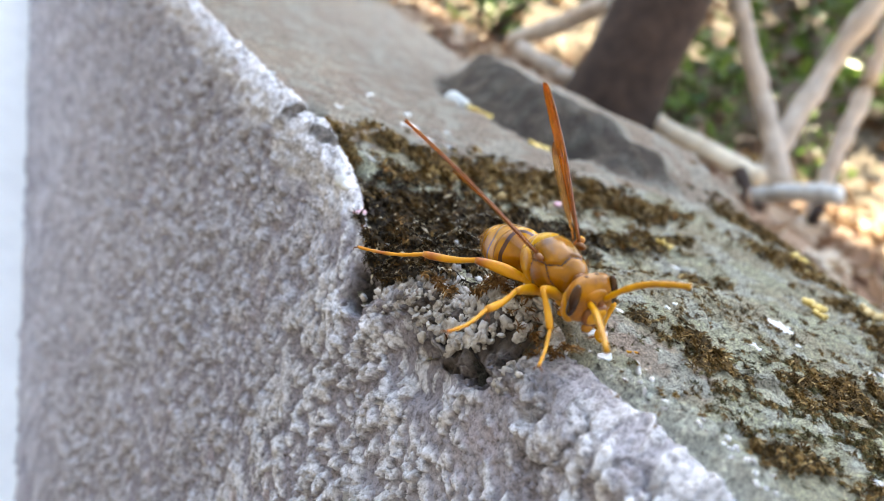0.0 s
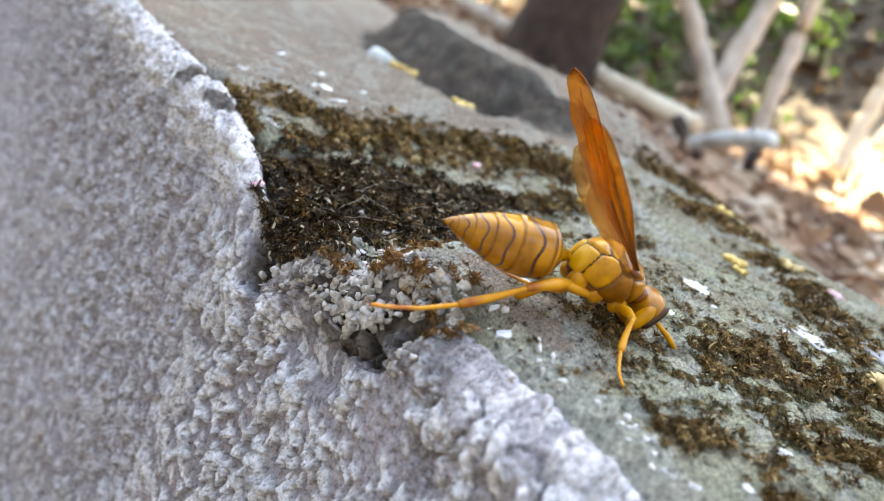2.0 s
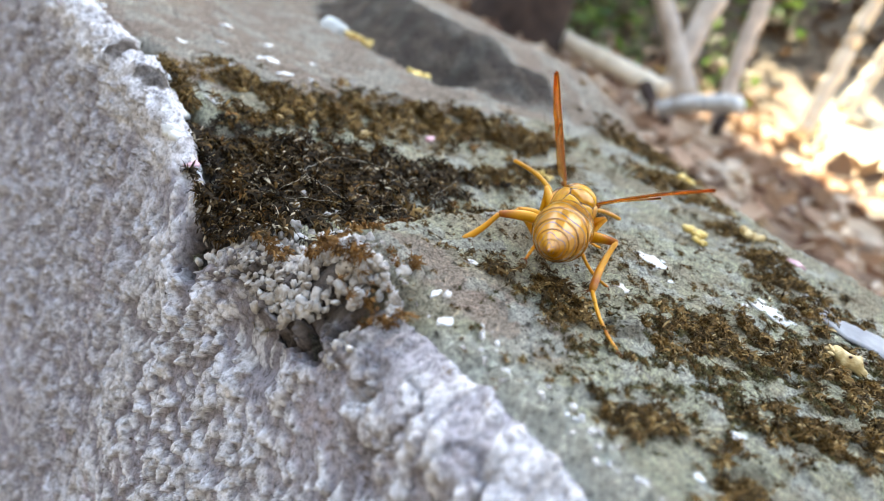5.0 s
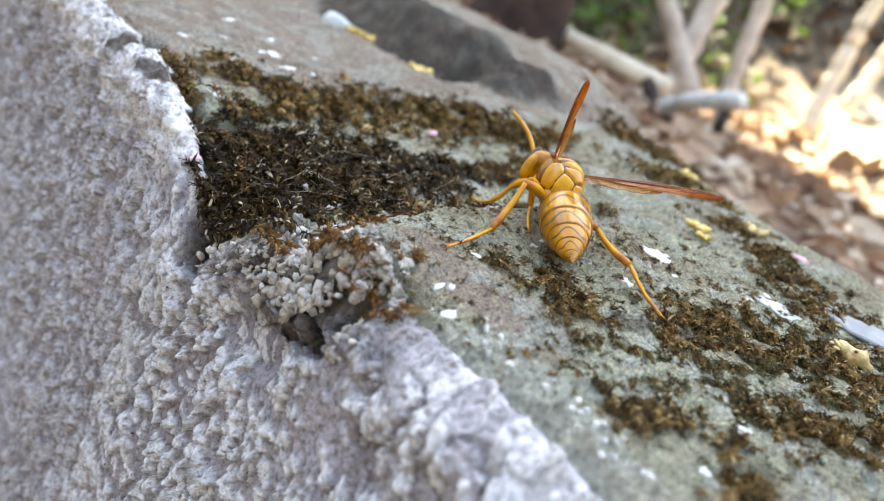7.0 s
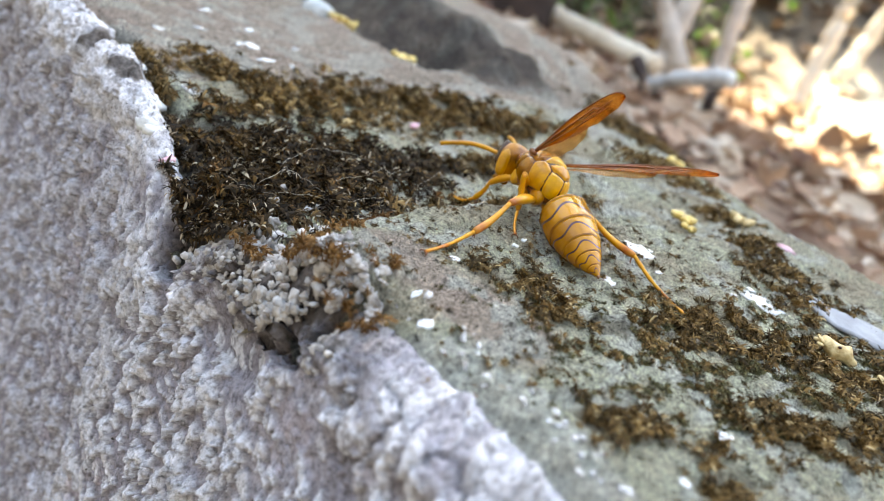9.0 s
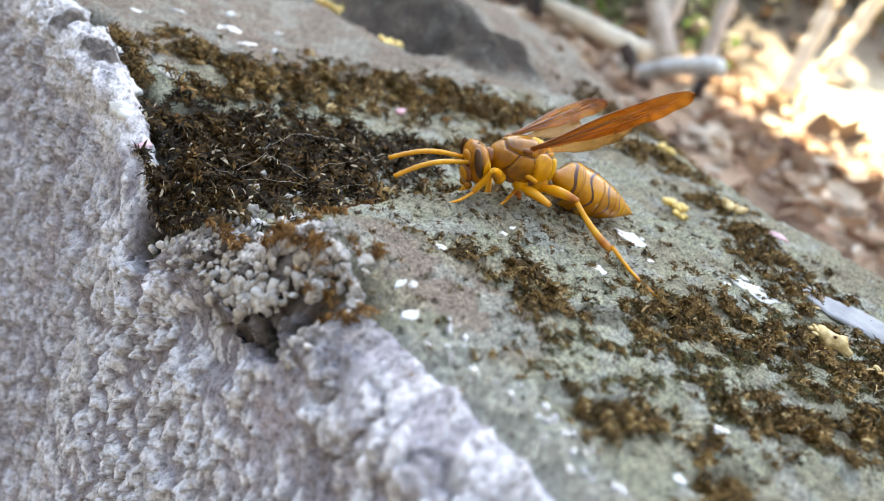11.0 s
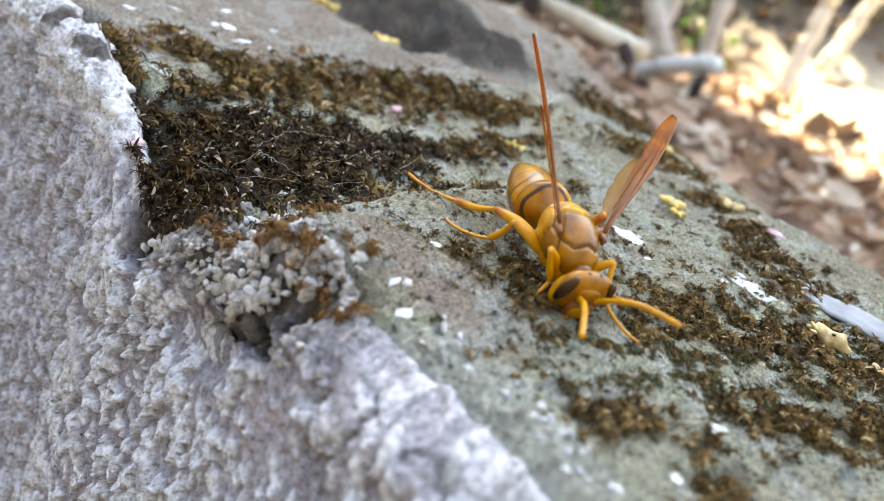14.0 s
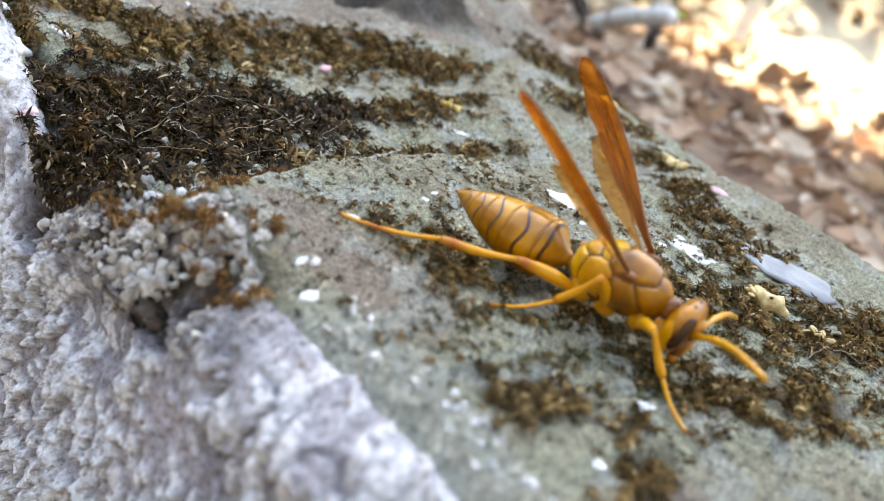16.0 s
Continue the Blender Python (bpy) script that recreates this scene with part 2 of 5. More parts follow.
CONCRETE = plain_material("pale_concrete", (0.72, 0.72, 0.72), (0.85, 0.85, 0.84), 30, 0.85, 0.001, 5)
FLAKE = plain_material("white_flake", (0.55, 0.57, 0.58), (0.74, 0.76, 0.76), 900, 0.6, 0.0003)
PINK = plain_material("pink_flake", (0.62, 0.34, 0.42), (0.78, 0.55, 0.60), 700, 0.6, 0.0003)
PETAL = plain_material("dry_yellow_petal", (0.55, 0.36, 0.06), (0.80, 0.66, 0.30), 500, 0.6, 0.0004)
CREAM = plain_material("cream_husk", (0.42, 0.27, 0.09), (0.78, 0.66, 0.38), 900, 0.6, 0.0005)
GREY_LEAF = plain_material("grey_leaf", (0.20, 0.215, 0.24), (0.34, 0.36, 0.39), 250, 0.85, 0.0004)
PALE_STICK = plain_material("blue_white_stick", (0.36, 0.385, 0.40), (0.56, 0.59, 0.61), 60, 0.4, 0.001)
PEBBLE = plain_material("pale_pebble", (0.45, 0.50, 0.52), (0.68, 0.72, 0.73), 220, 0.8, 0.0006)
FIBRE = plain_material("pale_fibre", (0.42, 0.38, 0.30), (0.62, 0.58, 0.50), 800, 0.6, 0.0001)


# ---- building helpers ----
def mesh_from(name, verts, faces, mat, smooth_it=True):
    me = bpy.data.meshes.new(name)
    me.from_pydata([tuple(v) for v in verts], [], faces)
    for mm in (mat if isinstance(mat, (list, tuple)) else [mat]):
        me.materials.append(mm)
    if smooth_it:
        me.polygons.foreach_set("use_smooth", [True] * len(me.polygons))
    me.update()
    return me


def part(name, bm, mat, parent, label=""):
    """Link a bmesh, or a finished mesh, as one mesh object under a thing or part."""
    if isinstance(bm, bmesh.types.BMesh):
        me = bpy.data.meshes.new(name)
        for f in bm.faces:
            f.smooth = True
        bm.to_mesh(me)
        bm.free()
        me.materials.append(mat)
    else:
        me = bm
    ob = new(name, me)
    ob.parent = parent
    return tagged(ob, label) if label else ob


def sheet(name, px, py, pz, mat, masks=()):
    """A mesh from three arrays of one shape; masks: named value arrays for pigment."""
    rows, cols = px.shape
    co = np.stack([px, py, pz], -1).reshape(-1, 3)
    i = np.arange(rows * cols).reshape(rows, cols)
    quads = np.stack([i[:-1, :-1], i[:-1, 1:], i[1:, 1:], i[1:, :-1]], -1).reshape(-1, 4)
    me = bpy.data.meshes.new(name)
    me.vertices.add(len(co))
    me.vertices.foreach_set("co", co.ravel())
    me.loops.add(quads.size)
    me.loops.foreach_set("vertex_index", quads.ravel())
    me.polygons.add(len(quads))
    me.polygons.foreach_set("loop_start", np.arange(0, quads.size, 4))
    me.polygons.foreach_set("use_smooth", [True] * len(quads))
    me.update(calc_edges=True)
    for key, values in masks:
        a = me.attributes.new(key, "FLOAT", "POINT")
        a.data.foreach_set("value", np.clip(values, 0, 1).ravel())
    me.materials.append(mat)
    return new(name, me)


def tube(points, radii, sides=10, flat=1.0):
    """A tapered tube along points, closed at both ends."""
    bm = bmesh.new()
    pts = [Vector(p) for p in points]
    rings = []
    up = Vector((0.13, 0.21, 1)).normalized()
    for k, (p, r) in enumerate(zip(pts, radii)):
        d = (pts[min(k + 1, len(pts) - 1)] - pts[max(k - 1, 0)]).normalized()
        a = d.cross(up)
        if a.length < 0.05:
            a = d.cross(Vector((1, 0, 0)))
        a.normalize()
        b = a.cross(d)
        rings.append([bm.verts.new(p + a * math.cos(q) * r + b * math.sin(q) * r * flat) for q in [2 * math.pi * j / sides for j in range(sides)]])
    for a, b in zip(rings, rings[1:]):
        for j in range(sides):
            bm.faces.new((a[j], a[(j + 1) % sides], b[(j + 1) % sides], b[j]))
    bm.faces.new(list(reversed(rings[0])))
    bm.faces.new(rings[-1])
    bmesh.ops.recalc_face_normals(bm, faces=bm.faces)
    return bm


def blob(centre, radii, tilt=(0, 0, 0), square=1.0, seg=28):
    """A rounded plate: an ellipsoid whose section can be squarer than round."""
    bm = bmesh.new()
    bmesh.ops.create_uvsphere(bm, u_segments=seg, v_segments=seg // 2 + 2, radius=1)
    m = pose(*centre, *tilt)
    for v in bm.verts:
        c = [math.copysign(abs(q) ** square, q) for q in v.co]
        v.co = m @ Vector((c[0] * radii[0], c[1] * radii[1], c[2] * radii[2]))
    return bm


# ---- form of the stone, in millimetres ----
def stone_z(x, y):
    x, y = np.asarray(x, float), np.asarray(y, float)
    lip = np.maximum(22 - 0.0096 * (x - 27) ** 2, 12)
    z = 0.085 * np.minimum(x, 82)
    z = z - 5.0 * (1 - 0.7 * smooth((x - 35) / 45)) / (1 + np.exp(-np.clip((y - lip - 2.5) / 1.2, -40, 40)))
    z = z - 3.0 * np.exp(-((x + 1) / 9) ** 2 - ((y - 42) / 13) ** 2)
    z = z - 5.0 * np.exp(-((x + 7) / 4.5) ** 2 - ((y - 33) / 6) ** 2)
    z = z + 0.07 * np.maximum(0, np.minimum(y, 75) - 52) * (1 - 0.9 * smooth((x - 25) / 30))
    z = z - 0.04 * np.maximum(0, np.minimum(y, 200) - 80)
    # gutter beside the rear slab
    z = z - 5.5 * smooth((x - (62 - (y - 95) * 0.12)) / 5) * smooth((y - 84) / 10)
    # rear block with a steep face
    face = 72 + 8 * ((y - 115) / 45) ** 2
    z = z + 15 * smooth((y - 70) / 34) * smooth((x - face) / 9)
    # rear and outer edges fall away
    edge = 99 + (y - 28) * 0.30
    z = z - 0.045 * np.maximum(0, x - edge) ** 1.6
    z = z - 3.0 * np.exp(-((x + 4.5) / 2.6) ** 2 - ((y - 4.5) / 3.6) ** 2)
    z = z + 0.5 * np.exp(-((x + 4) / 5) ** 2) * smooth((4 - y) / 6)
    z = z + 0.4 * np.exp(-((x + 0.5) / 4.2) ** 2 - ((y - 9.5) / 5.5) ** 2)
    return np.maximum(z, -45)


def stone_relief(x, y):
    # noise follows the steep face of the rear block
    x = x + 20 * smooth((y - 70) / 34) * smooth((x - 72 - 8 * ((y - 115) / 45) ** 2) / 9)
    rough = 1 + 1.8 * smooth((5 - x) / 6)
    ripple = 0.7 * np.abs(fbm(x / 1.7, y / 1.7, 3, 13)) * (1 + rough) + 1.6 * fbm(x / 14, y / 14, 3, 5) + 0.9 * rough * fbm(x / 3.2, y / 3.2, 4, 11) + 0.85 * fbm(x / 0.9, y / 0.9, 3, 17)
    ripple = ripple + smooth((y - 66) / 20) * (2.0 * fbm(x / 24, y / 24, 4, 19) + 0.9 * np.abs(fbm(x / 8, y / 8, 4, 21)) + 1.2 * fbm(x / 2.2, y / 2.2, 3, 22))
    # bedding ridges that run down the slope
    ridge = np.abs(vnoise((x * 0.8 + y * 0.6) / 22, (y * 0.8 - x * 0.6) / 2.6, 23) - 0.5)
    # short fissures and small pits
    fissure = np.clip(0.16 - np.abs(vnoise((x * 0.8 + y * 0.6) / 3.0, (y * 0.8 - x * 0.6) / 0.85, 27) - 0.5), 0, 1)
    pit = np.clip(0.24 - vnoise(x / 0.75, y / 0.75, 29), 0, 1)
    return ripple - 0.5 * ridge - 1.8 * pit - 1.5 * fissure


def gauss(x, y, cx, cy, ax, ay, turn=0):
    c, s = math.cos(radians(turn)), math.sin(radians(turn))
    u, v = (x - cx) * c + (y - cy) * s, -(x - cx) * s + (y - cy) * c
    return np.exp(-(u / ax) ** 2 - (v / ay) ** 2)

# ---- moss beds: centre, half axes, turn ----
DARK_BEDS = [(5, 46, 10, 9, 0), (3, 38, 8, 8, 0), (-1, 33, 5, 7, 0), (11, 34, 10, 5, 0), (17, 44, 9, 6, 0), (28, 41, 9, 4, 0)]
BROWN_BEDS = [(12, 69, 9, 5, -20), (24, 62, 11, 5, -20), (40, 67, 12, 6, 0), (52, 63, 11, 6, 0), (62, 57, 8, 5, 0), (44, 42, 10, 3.0, 0),
              (56, 44, 6, 3, 0), (32, 29, 12, 2.2, 0), (50, 30, 6, 1.8, 0), (14, 58, 8, 4, 0), (-0.4, 56, 1.3, 7, 0), (0.3, 66, 1.2, 5, 0), (88, 38, 7, 8, 20), (112, 62, 9, 12, 30)]
SLOPE_BEDS = [(13, 7, 3, 2.4, 0), (17, 4.5, 3, 2, 0), (14, -2, 2.6, 2.4, 0), (21, -3.5, 4, 2.2, -20), (27, -7, 5, 2.6, -25), (33, -5, 5, 2.4, -20), (40, -6, 5, 2.6, -20),
              (41, -13, 8, 3.4, -25), (47, -19, 8, 3.5, -20), (66, 2, 6, 3.4, -15), (62, -5, 7, 3.2, -20), (70, 9, 5, 3, 0), (80, 20, 6, 4, 0), (54, -11, 6, 2.6, -20),
              (8, -14, 3, 1.8, 0), (12, -17, 4, 1.8, 0), (26, -21, 6, 3, -20), (14, -23, 4, 2.4, 0), (36, -25, 8, 4, -20), (62, -24, 8, 5, 0)]
RUST_BEDS = [(-4.5, 12, 3, 2.6, 0), (-3, 16.5, 3.4, 1.6, 30), (-4, 4.5, 1.6, 2.6, 0), (1, 17.5, 3.5, 1.4, 25), (-6, 20, 2, 3, 0), (9, 22, 4, 1.4, 20), (2, 7.5, 1.8, 1.2, 0)]


def bed_field(x, y, beds):
    f = 0
    for cx, cy, ax, ay, turn in beds:
        f = np.maximum(f, gauss(x, y, cx, cy, ax, ay, turn))
    return f


def axis(*runs):
    """Grid lines from runs of (start, end, step)."""
    return np.concatenate([np.arange(a, b, s) for a, b, s in runs])


# ---- stone top ----
def build_stone():
    gx = axis((-5.0, 60, 0.24), (60, 110, 0.5), (110, 200, 3), (200, 330, 12))
    gy = axis((-110, -36, 4), (-36, 48, 0.24), (48, 90, 0.5), (90, 210, 1.4), (210, 620, 10))
    x, y = np.meshgrid(gx, gy)
    z = stone_z(x, y) + stone_relief(x, y) - (4.6 + 3.6 * smooth((y - 0) / 3) * smooth((30 - y) / 4)) * smooth((-0.6 - x) / 2.6) * smooth((47 - y) / 6) - 5.0 * smooth((-2.0 - x) / 1.4) * smooth((y - 40) / 6)
    all_beds = bed_field(x, y, DARK_BEDS + BROWN_BEDS + SLOPE_BEDS + RUST_BEDS)
    patch = fbm(x / 6, y / 6, 4, 31) + 0.5
    stain_shade = smooth((all_beds * (0.45 + patch) + 0.35 * fbm(x / 1.4, y / 1.4, 3, 33) - 0.36) / 0.4) * 0.7
    # hollows of the broken rim, darkened in the colour
    stain_shade = np.maximum(stain_shade, 0.85 * bed_field(x, y, [(-3, 5, 3, 5, 0), (-2, 14, 3, 4, 0)]))
    # gap by the wall: brown dirt, plus its shade put into the colour
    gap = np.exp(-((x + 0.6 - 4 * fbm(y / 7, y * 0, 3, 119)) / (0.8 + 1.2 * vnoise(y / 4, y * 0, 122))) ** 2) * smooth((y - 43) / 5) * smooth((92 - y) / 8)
    stain_shade = np.maximum(stain_shade, 0.95 * smooth(1.6 * gap + 0.5 * fbm(x / 1.5, y / 1.5, 3, 123) - 0.2))
    z = z - 1.2 * smooth(1.5 * gap)
    lich = smooth((fbm(x / 4.5, y / 4.5, 5, 41) + 0.5 - 0.525) / 0.08) * 0.75
    for cx, cy, ax, ay, turn in ((37, 7, 3.6, 1.3, -50), (54, -3, 4.5, 1.6, -35), (51, 35, 5, 1.6, -30), (70, 5, 5, 2, -30), (17, -20, 1.6, 0.9, 0), (10, -22, 1.0, 0.7, 0), (84, 30, 4, 2, 0), (4, 20, 2, 0.8, 0), (60, 25, 4, 1.6, -30)):
        lich = np.maximum(lich, 0.9 * smooth((gauss(x, y, cx, cy, ax, ay, turn) + 0.5 * (fbm(x / 1.5, y / 1.5, 3, 43)) - 0.35) / 0.2))
    lime_lightness = smooth((gauss(x, y, -3, -4, 6, 5) + gauss(x, y, -2, -12, 6, 6) + gauss(x, y, -1, -20, 6, 6) + 0.95 * gauss(x, y, 1, 10.5, 4.5, 5) + 0.8 * fbm(x / 2.2, y / 2.2, 4, 47) - 0.42) / 0.3)
    lich = np.maximum(lich * (1 - 0.3 * smooth((y - 66) / 12)), 0.7 * lime_lightness)
    algae = 0.7 * smooth((0.6 * gauss(x, y, 0.5, -15.5, 3.0, 5) + gauss(x, y, 32, -13, 34, 13, -18) * 0.5 + fbm(x / 5, y / 5, 4, 53) - 0.45) / 0.5)
    bare = 0.75 * smooth((gauss(x, y, 8, -2, 7, 8) + gauss(x, y, 9, 14, 6, 4) * 0.6 + gauss(x, y, 3, 10, 5, 6) + 0.75 * gauss(x, y, 40, 110, 26, 34) + 0.7 * gauss(x, y, 15, 95, 14, 20) + gauss(x, y, 10, -28, 8, 5) + 0.9 * smooth((y - 58) / 16) + 0.6 * fbm(x / 5, y / 5, 4, 59) - 0.4) / 0.4)
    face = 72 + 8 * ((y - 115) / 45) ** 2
    # rear block: steep face coloured darker than the top
    dark_tone = 0.8 * smooth((y - 70) / 10) * smooth((x - face + 7 + 4 * fbm(x / 4, y / 4, 4, 64)) / 4) * (1 - smooth((x - face - 13 + 7 * fbm(x / 6, y / 6, 5, 61)) / 3))
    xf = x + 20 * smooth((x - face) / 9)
    dark_tone = dark_tone * np.clip(1.0 + 0.9 * fbm(xf / 5, y / 5, 5, 63), 0.7, 1.1)
    # broken joint: the dark of the recess is put into the colour
    dark_tone = np.maximum(dark_tone, 0.85 * smooth((-1.9 - x + 3.0 * fbm(x / 1.6, y / 1.6, 4, 67)) / 1.0) * smooth((y - 2) / 3) * smooth((15 - y) / 4))
    # black gaps between the dark moss tufts: shade put into the colour
    dark_tone = np.maximum(dark_tone, 0.95 * smooth((bed_field(x, y, DARK_BEDS) + 0.5 * fbm(x / 3, y / 3, 4, 65) - 0.32) / 0.3))
    ob = sheet("stone_top", x * MM, y * MM, z * MM, STONE, (("stain_shade", stain_shade), ("lichen", lich * (1 - 0.8 * stain_shade)), ("algae", algae), ("bare", bare * (1 - stain_shade)), ("dark_tone", dark_tone)))
    return tagged(ob, "weathered grey stone slab blotched with pale lichen and moss", "stone", kind="structure")


def surface(x, y):
    return float(stone_z(x, y) + stone_relief(np.asarray(float(x)), np.asarray(float(y))))


build_stone()


# ---- plastered face and its lumpy rim ----
def rim(y):
    return -3.0 - 9.5 * np.exp(-((y - 34) / 11) ** 2) - 2.4 * np.exp(-((y - 14) / 8) ** 2)


def cell_rand(i, j, seed):
    return np.random.RandomState(seed).rand(211, 197)[i % 211, j % 197]


def drips(y, s, cy, cs, seed, fill=0.8):
    """Thrown-on crumbs: teardrops that thicken downwards and break off at a blunt tip; 0 to 1."""
    out = np.zeros_like(y)
    i0, j0 = np.floor(y / cy).astype(int), np.floor(s / cs).astype(int)
    for di in (-1, 0, 1):
        for dj in (-1, 0, 1):
            i, j = i0 + di, j0 + dj
            yc = (i + cell_rand(i, j, seed)) * cy
            sc = (j + cell_rand(i, j, seed + 1)) * cs
            size = 0.4 + 0.75 * cell_rand(i, j, seed + 2)
            tall = (cell_rand(i, j, seed + 3) < fill) * (0.15 + 0.85 * cell_rand(i, j, seed + 4) ** 1.3)
            lean = 0.9 * (cell_rand(i, j, seed + 5) - 0.5)
            t = 0.5 - (s - sc) / (1.9 * cs * size)
            u = np.abs(y - yc - lean * (s - sc)) / (0.85 * cy * size)
            w = np.sqrt(np.clip(1 - t, 0, 1)) + 1e-6
            p = np.clip(t, 0, 1) ** 0.8 * np.clip((1 - u / w) * 3.2, 0, 1) * (t < 1)
            out = np.maximum(out, p * tall)
    return out


def lumps(y, s, size, seed):
    """Rounded knobs crowded together, with creases between; 0 to 1."""
    out = np.zeros_like(y)
    i0, j0 = np.floor(y / size).astype(int), np.floor(s / size).astype(int)
    for di in (-1, 0, 1):
        for dj in (-1, 0, 1):
            i, j = i0 + di, j0 + dj
            yc, sc = (i + cell_rand(i, j, seed)) * size, (j + cell_rand(i, j, seed + 1)) * size
            r = size * (0.6 + 0.5 * cell_rand(i, j, seed + 2))
            d2 = ((y - yc) ** 2 + (s - sc) ** 2) / r ** 2
            out = np.maximum(out, np.sqrt(np.clip(1 - d2, 0, 1)) * (0.45 + 0.55 * cell_rand(i, j, seed + 3)))
    return out


LEAN = -0.72


def flakes(y, s, size, seed, cover=0.02):
    """Ragged thrown-on scales: each swells downwards and ends in a sharp lower edge; 0 to 1."""
    out = np.zeros_like(y)
    for k in range(7):
        n = fbm(y / size, (s - 0.13 * k * size) / (1.05 * size), 4, seed)
        out = np.maximum(out, smooth((n - cover) / 0.045) * (1 - k / 7) ** 0.8)
    return out


def build_plaster():
    down = axis((-330, -130, 6), (-130, -62, 0.6), (-62, -44, 0.3), (-44, 0, 0.17))
    over = axis((0, 12, 0.2))
    gs = np.concatenate([down, over])
    gy = axis((-110, -32, 1.5), (-32, 50, 0.17), (50, 130, 0.36), (130, 240, 1.2), (240, 640, 8))
    s, y = np.meshgrid(gs, gy)
    zc, r, xc = rim(y), 2.6, -3.6
    arc = r * math.pi / 2
    q = np.clip(s / arc, 0, 1) * math.pi / 2
    px = xc - r * np.cos(q) + np.maximum(0, s - arc)
    pz = zc - r + r * np.sin(q) + np.minimum(0, s)
    reach = smooth((s - arc * 0.6) / 3.5)
    end = 4.5 + 5 * (vnoise(y / 6, y * 0, 97) - 0.4) + 5 * fbm(y / 2.5, s / 2.5, 4, 98)
    far = smooth((y - 40) / 10)
    end = np.maximum(end + 7 * (vnoise(y / 3.2, s / 5, 130) - 0.5) * smooth((6 - y) / 6) + 0.6 * np.exp(-((y + 6) / 7) ** 2) + 4.0 * far * smooth((100 - y) / 15), 2.0)
    thin = smooth((s - 1) / end)
    pz = pz * (1 - reach) + (stone_z(px, y) + (0.35 + 0.65 * far) * stone_relief(px, y) + 0.45 + 0.3 * smooth((3 - y) / 6) - 2.2 * thin) * reach
    nx, nz = -np.cos(q), np.sin(q)
    # warp, so that no crumb is regular
    wy = y + LEAN * s + 0.9 * fbm(y / 3.2, s / 3.2, 3, 70)
    ws = s + 0.9 * fbm(y / 3.2, s / 3.2, 3, 75)
    calm = smooth((fbm(y / 6, ws / 9, 3, 73) + 0.16) / 0.12)
    fine = flakes(wy, ws, 1.15, 301, 0.095)
    mid = drips(wy + 0.8 * fbm(y / 0.9, s / 0.9, 3, 71), ws + 0.8 * fbm(y / 0.9, s / 0.9, 3, 76), 1.9, 2.2, 311, 0.4)
    crumbs = (0.9 * fine + 0.6 * mid + 0.3 * flakes(wy, ws, 0.6, 361, 0.11)) * (0.5 + 0.5 * calm)
    near, crust = smooth((5 - y) / 6), gauss(y, s, 15, 0, 12, 60)
    top = smooth((s + 7 + 4 * near) / 8)
    # billows of lime on the rim, with ragged shelves
    by, bs = y + 3.0 * fbm(y / 5, s / 5, 4, 72), s + 3.0 * fbm(y / 5, s / 5, 4, 74)
    knob = lumps(by, bs, 6.0, 321)
    nub = lumps(by + 0.6 * fbm(y / 0.9, s / 0.9, 3, 77), bs, 2.3, 331)
    grain = lumps(wy, ws, 0.8, 341)
    shelf = drips(by + 0.5 * fbm(y / 0.9, s / 0.9, 3, 78), bs, 3.6, 3.6, 351, 0.7)
    lumpy = 1.5 * shelf + 1.6 * knob + 0.75 * nub + 0.3 * grain + 1.6 * fbm(y / 2.4, s / 2.4, 5, 82) - 1.4
    d = 1.4 * crumbs * (1 - 0.3 * top) + 2.0 * fbm(y / 16, s / 16, 3, 79) + 0.28 * fbm(y / 0.6, s / 0.6, 3, 81)
    d = d + top * (lumpy * (0.3 + 0.38 * np.maximum(near, 0.25 * crust)) + 0.9 * fbm(y / 1.6, s / 1.6, 4, 85))
    worn = smooth(1.5 * crust * top)
    d = d * (1 - worn) + worn * (-0.5 + 2.4 * fbm(y / 3.4, s / 3.4, 5, 117) + 0.55 * nub + 0.45 * grain + 1.3 * fbm(y / 0.8, s / 0.8, 4, 126))
    seam_s = 6.6 + 3.0 * fbm(y / 7, y * 0, 3, 119)
    seam = np.exp(-((s - seam_s) / (0.9 + 0.8 * vnoise(y / 3, y * 0, 120))) ** 2) * far * smooth((88 - y) / 10) * smooth((fbm(y / 9, s / 9, 2, 121) + 0.3) / 0.2)
    seam = np.maximum(seam, 1.2 * gauss(y, s, 73, 3.5, 3.0, 3.2))
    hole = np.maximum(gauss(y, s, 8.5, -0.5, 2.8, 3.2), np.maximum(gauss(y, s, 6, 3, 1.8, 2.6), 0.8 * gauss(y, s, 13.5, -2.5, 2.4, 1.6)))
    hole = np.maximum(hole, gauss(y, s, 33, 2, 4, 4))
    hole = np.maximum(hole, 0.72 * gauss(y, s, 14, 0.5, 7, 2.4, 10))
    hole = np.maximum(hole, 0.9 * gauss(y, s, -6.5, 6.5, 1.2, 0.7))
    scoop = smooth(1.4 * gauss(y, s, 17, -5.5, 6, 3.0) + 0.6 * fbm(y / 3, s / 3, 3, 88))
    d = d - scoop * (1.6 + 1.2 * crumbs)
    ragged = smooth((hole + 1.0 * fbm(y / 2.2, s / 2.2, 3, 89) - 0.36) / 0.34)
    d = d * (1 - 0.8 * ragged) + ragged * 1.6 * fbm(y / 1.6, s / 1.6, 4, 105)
    break_line = np.abs(fbm(y / 4.5, s / 4.5, 5, 111))
    crack = smooth((0.05 - break_line) / 0.035) * top * np.maximum(0.7 * near, smooth(1.6 * crust))
    d = d + crust * top * (1 - ragged) * 0.8 * fbm(y / 1.5, s / 1.5, 4, 113) - 1.1 * crack
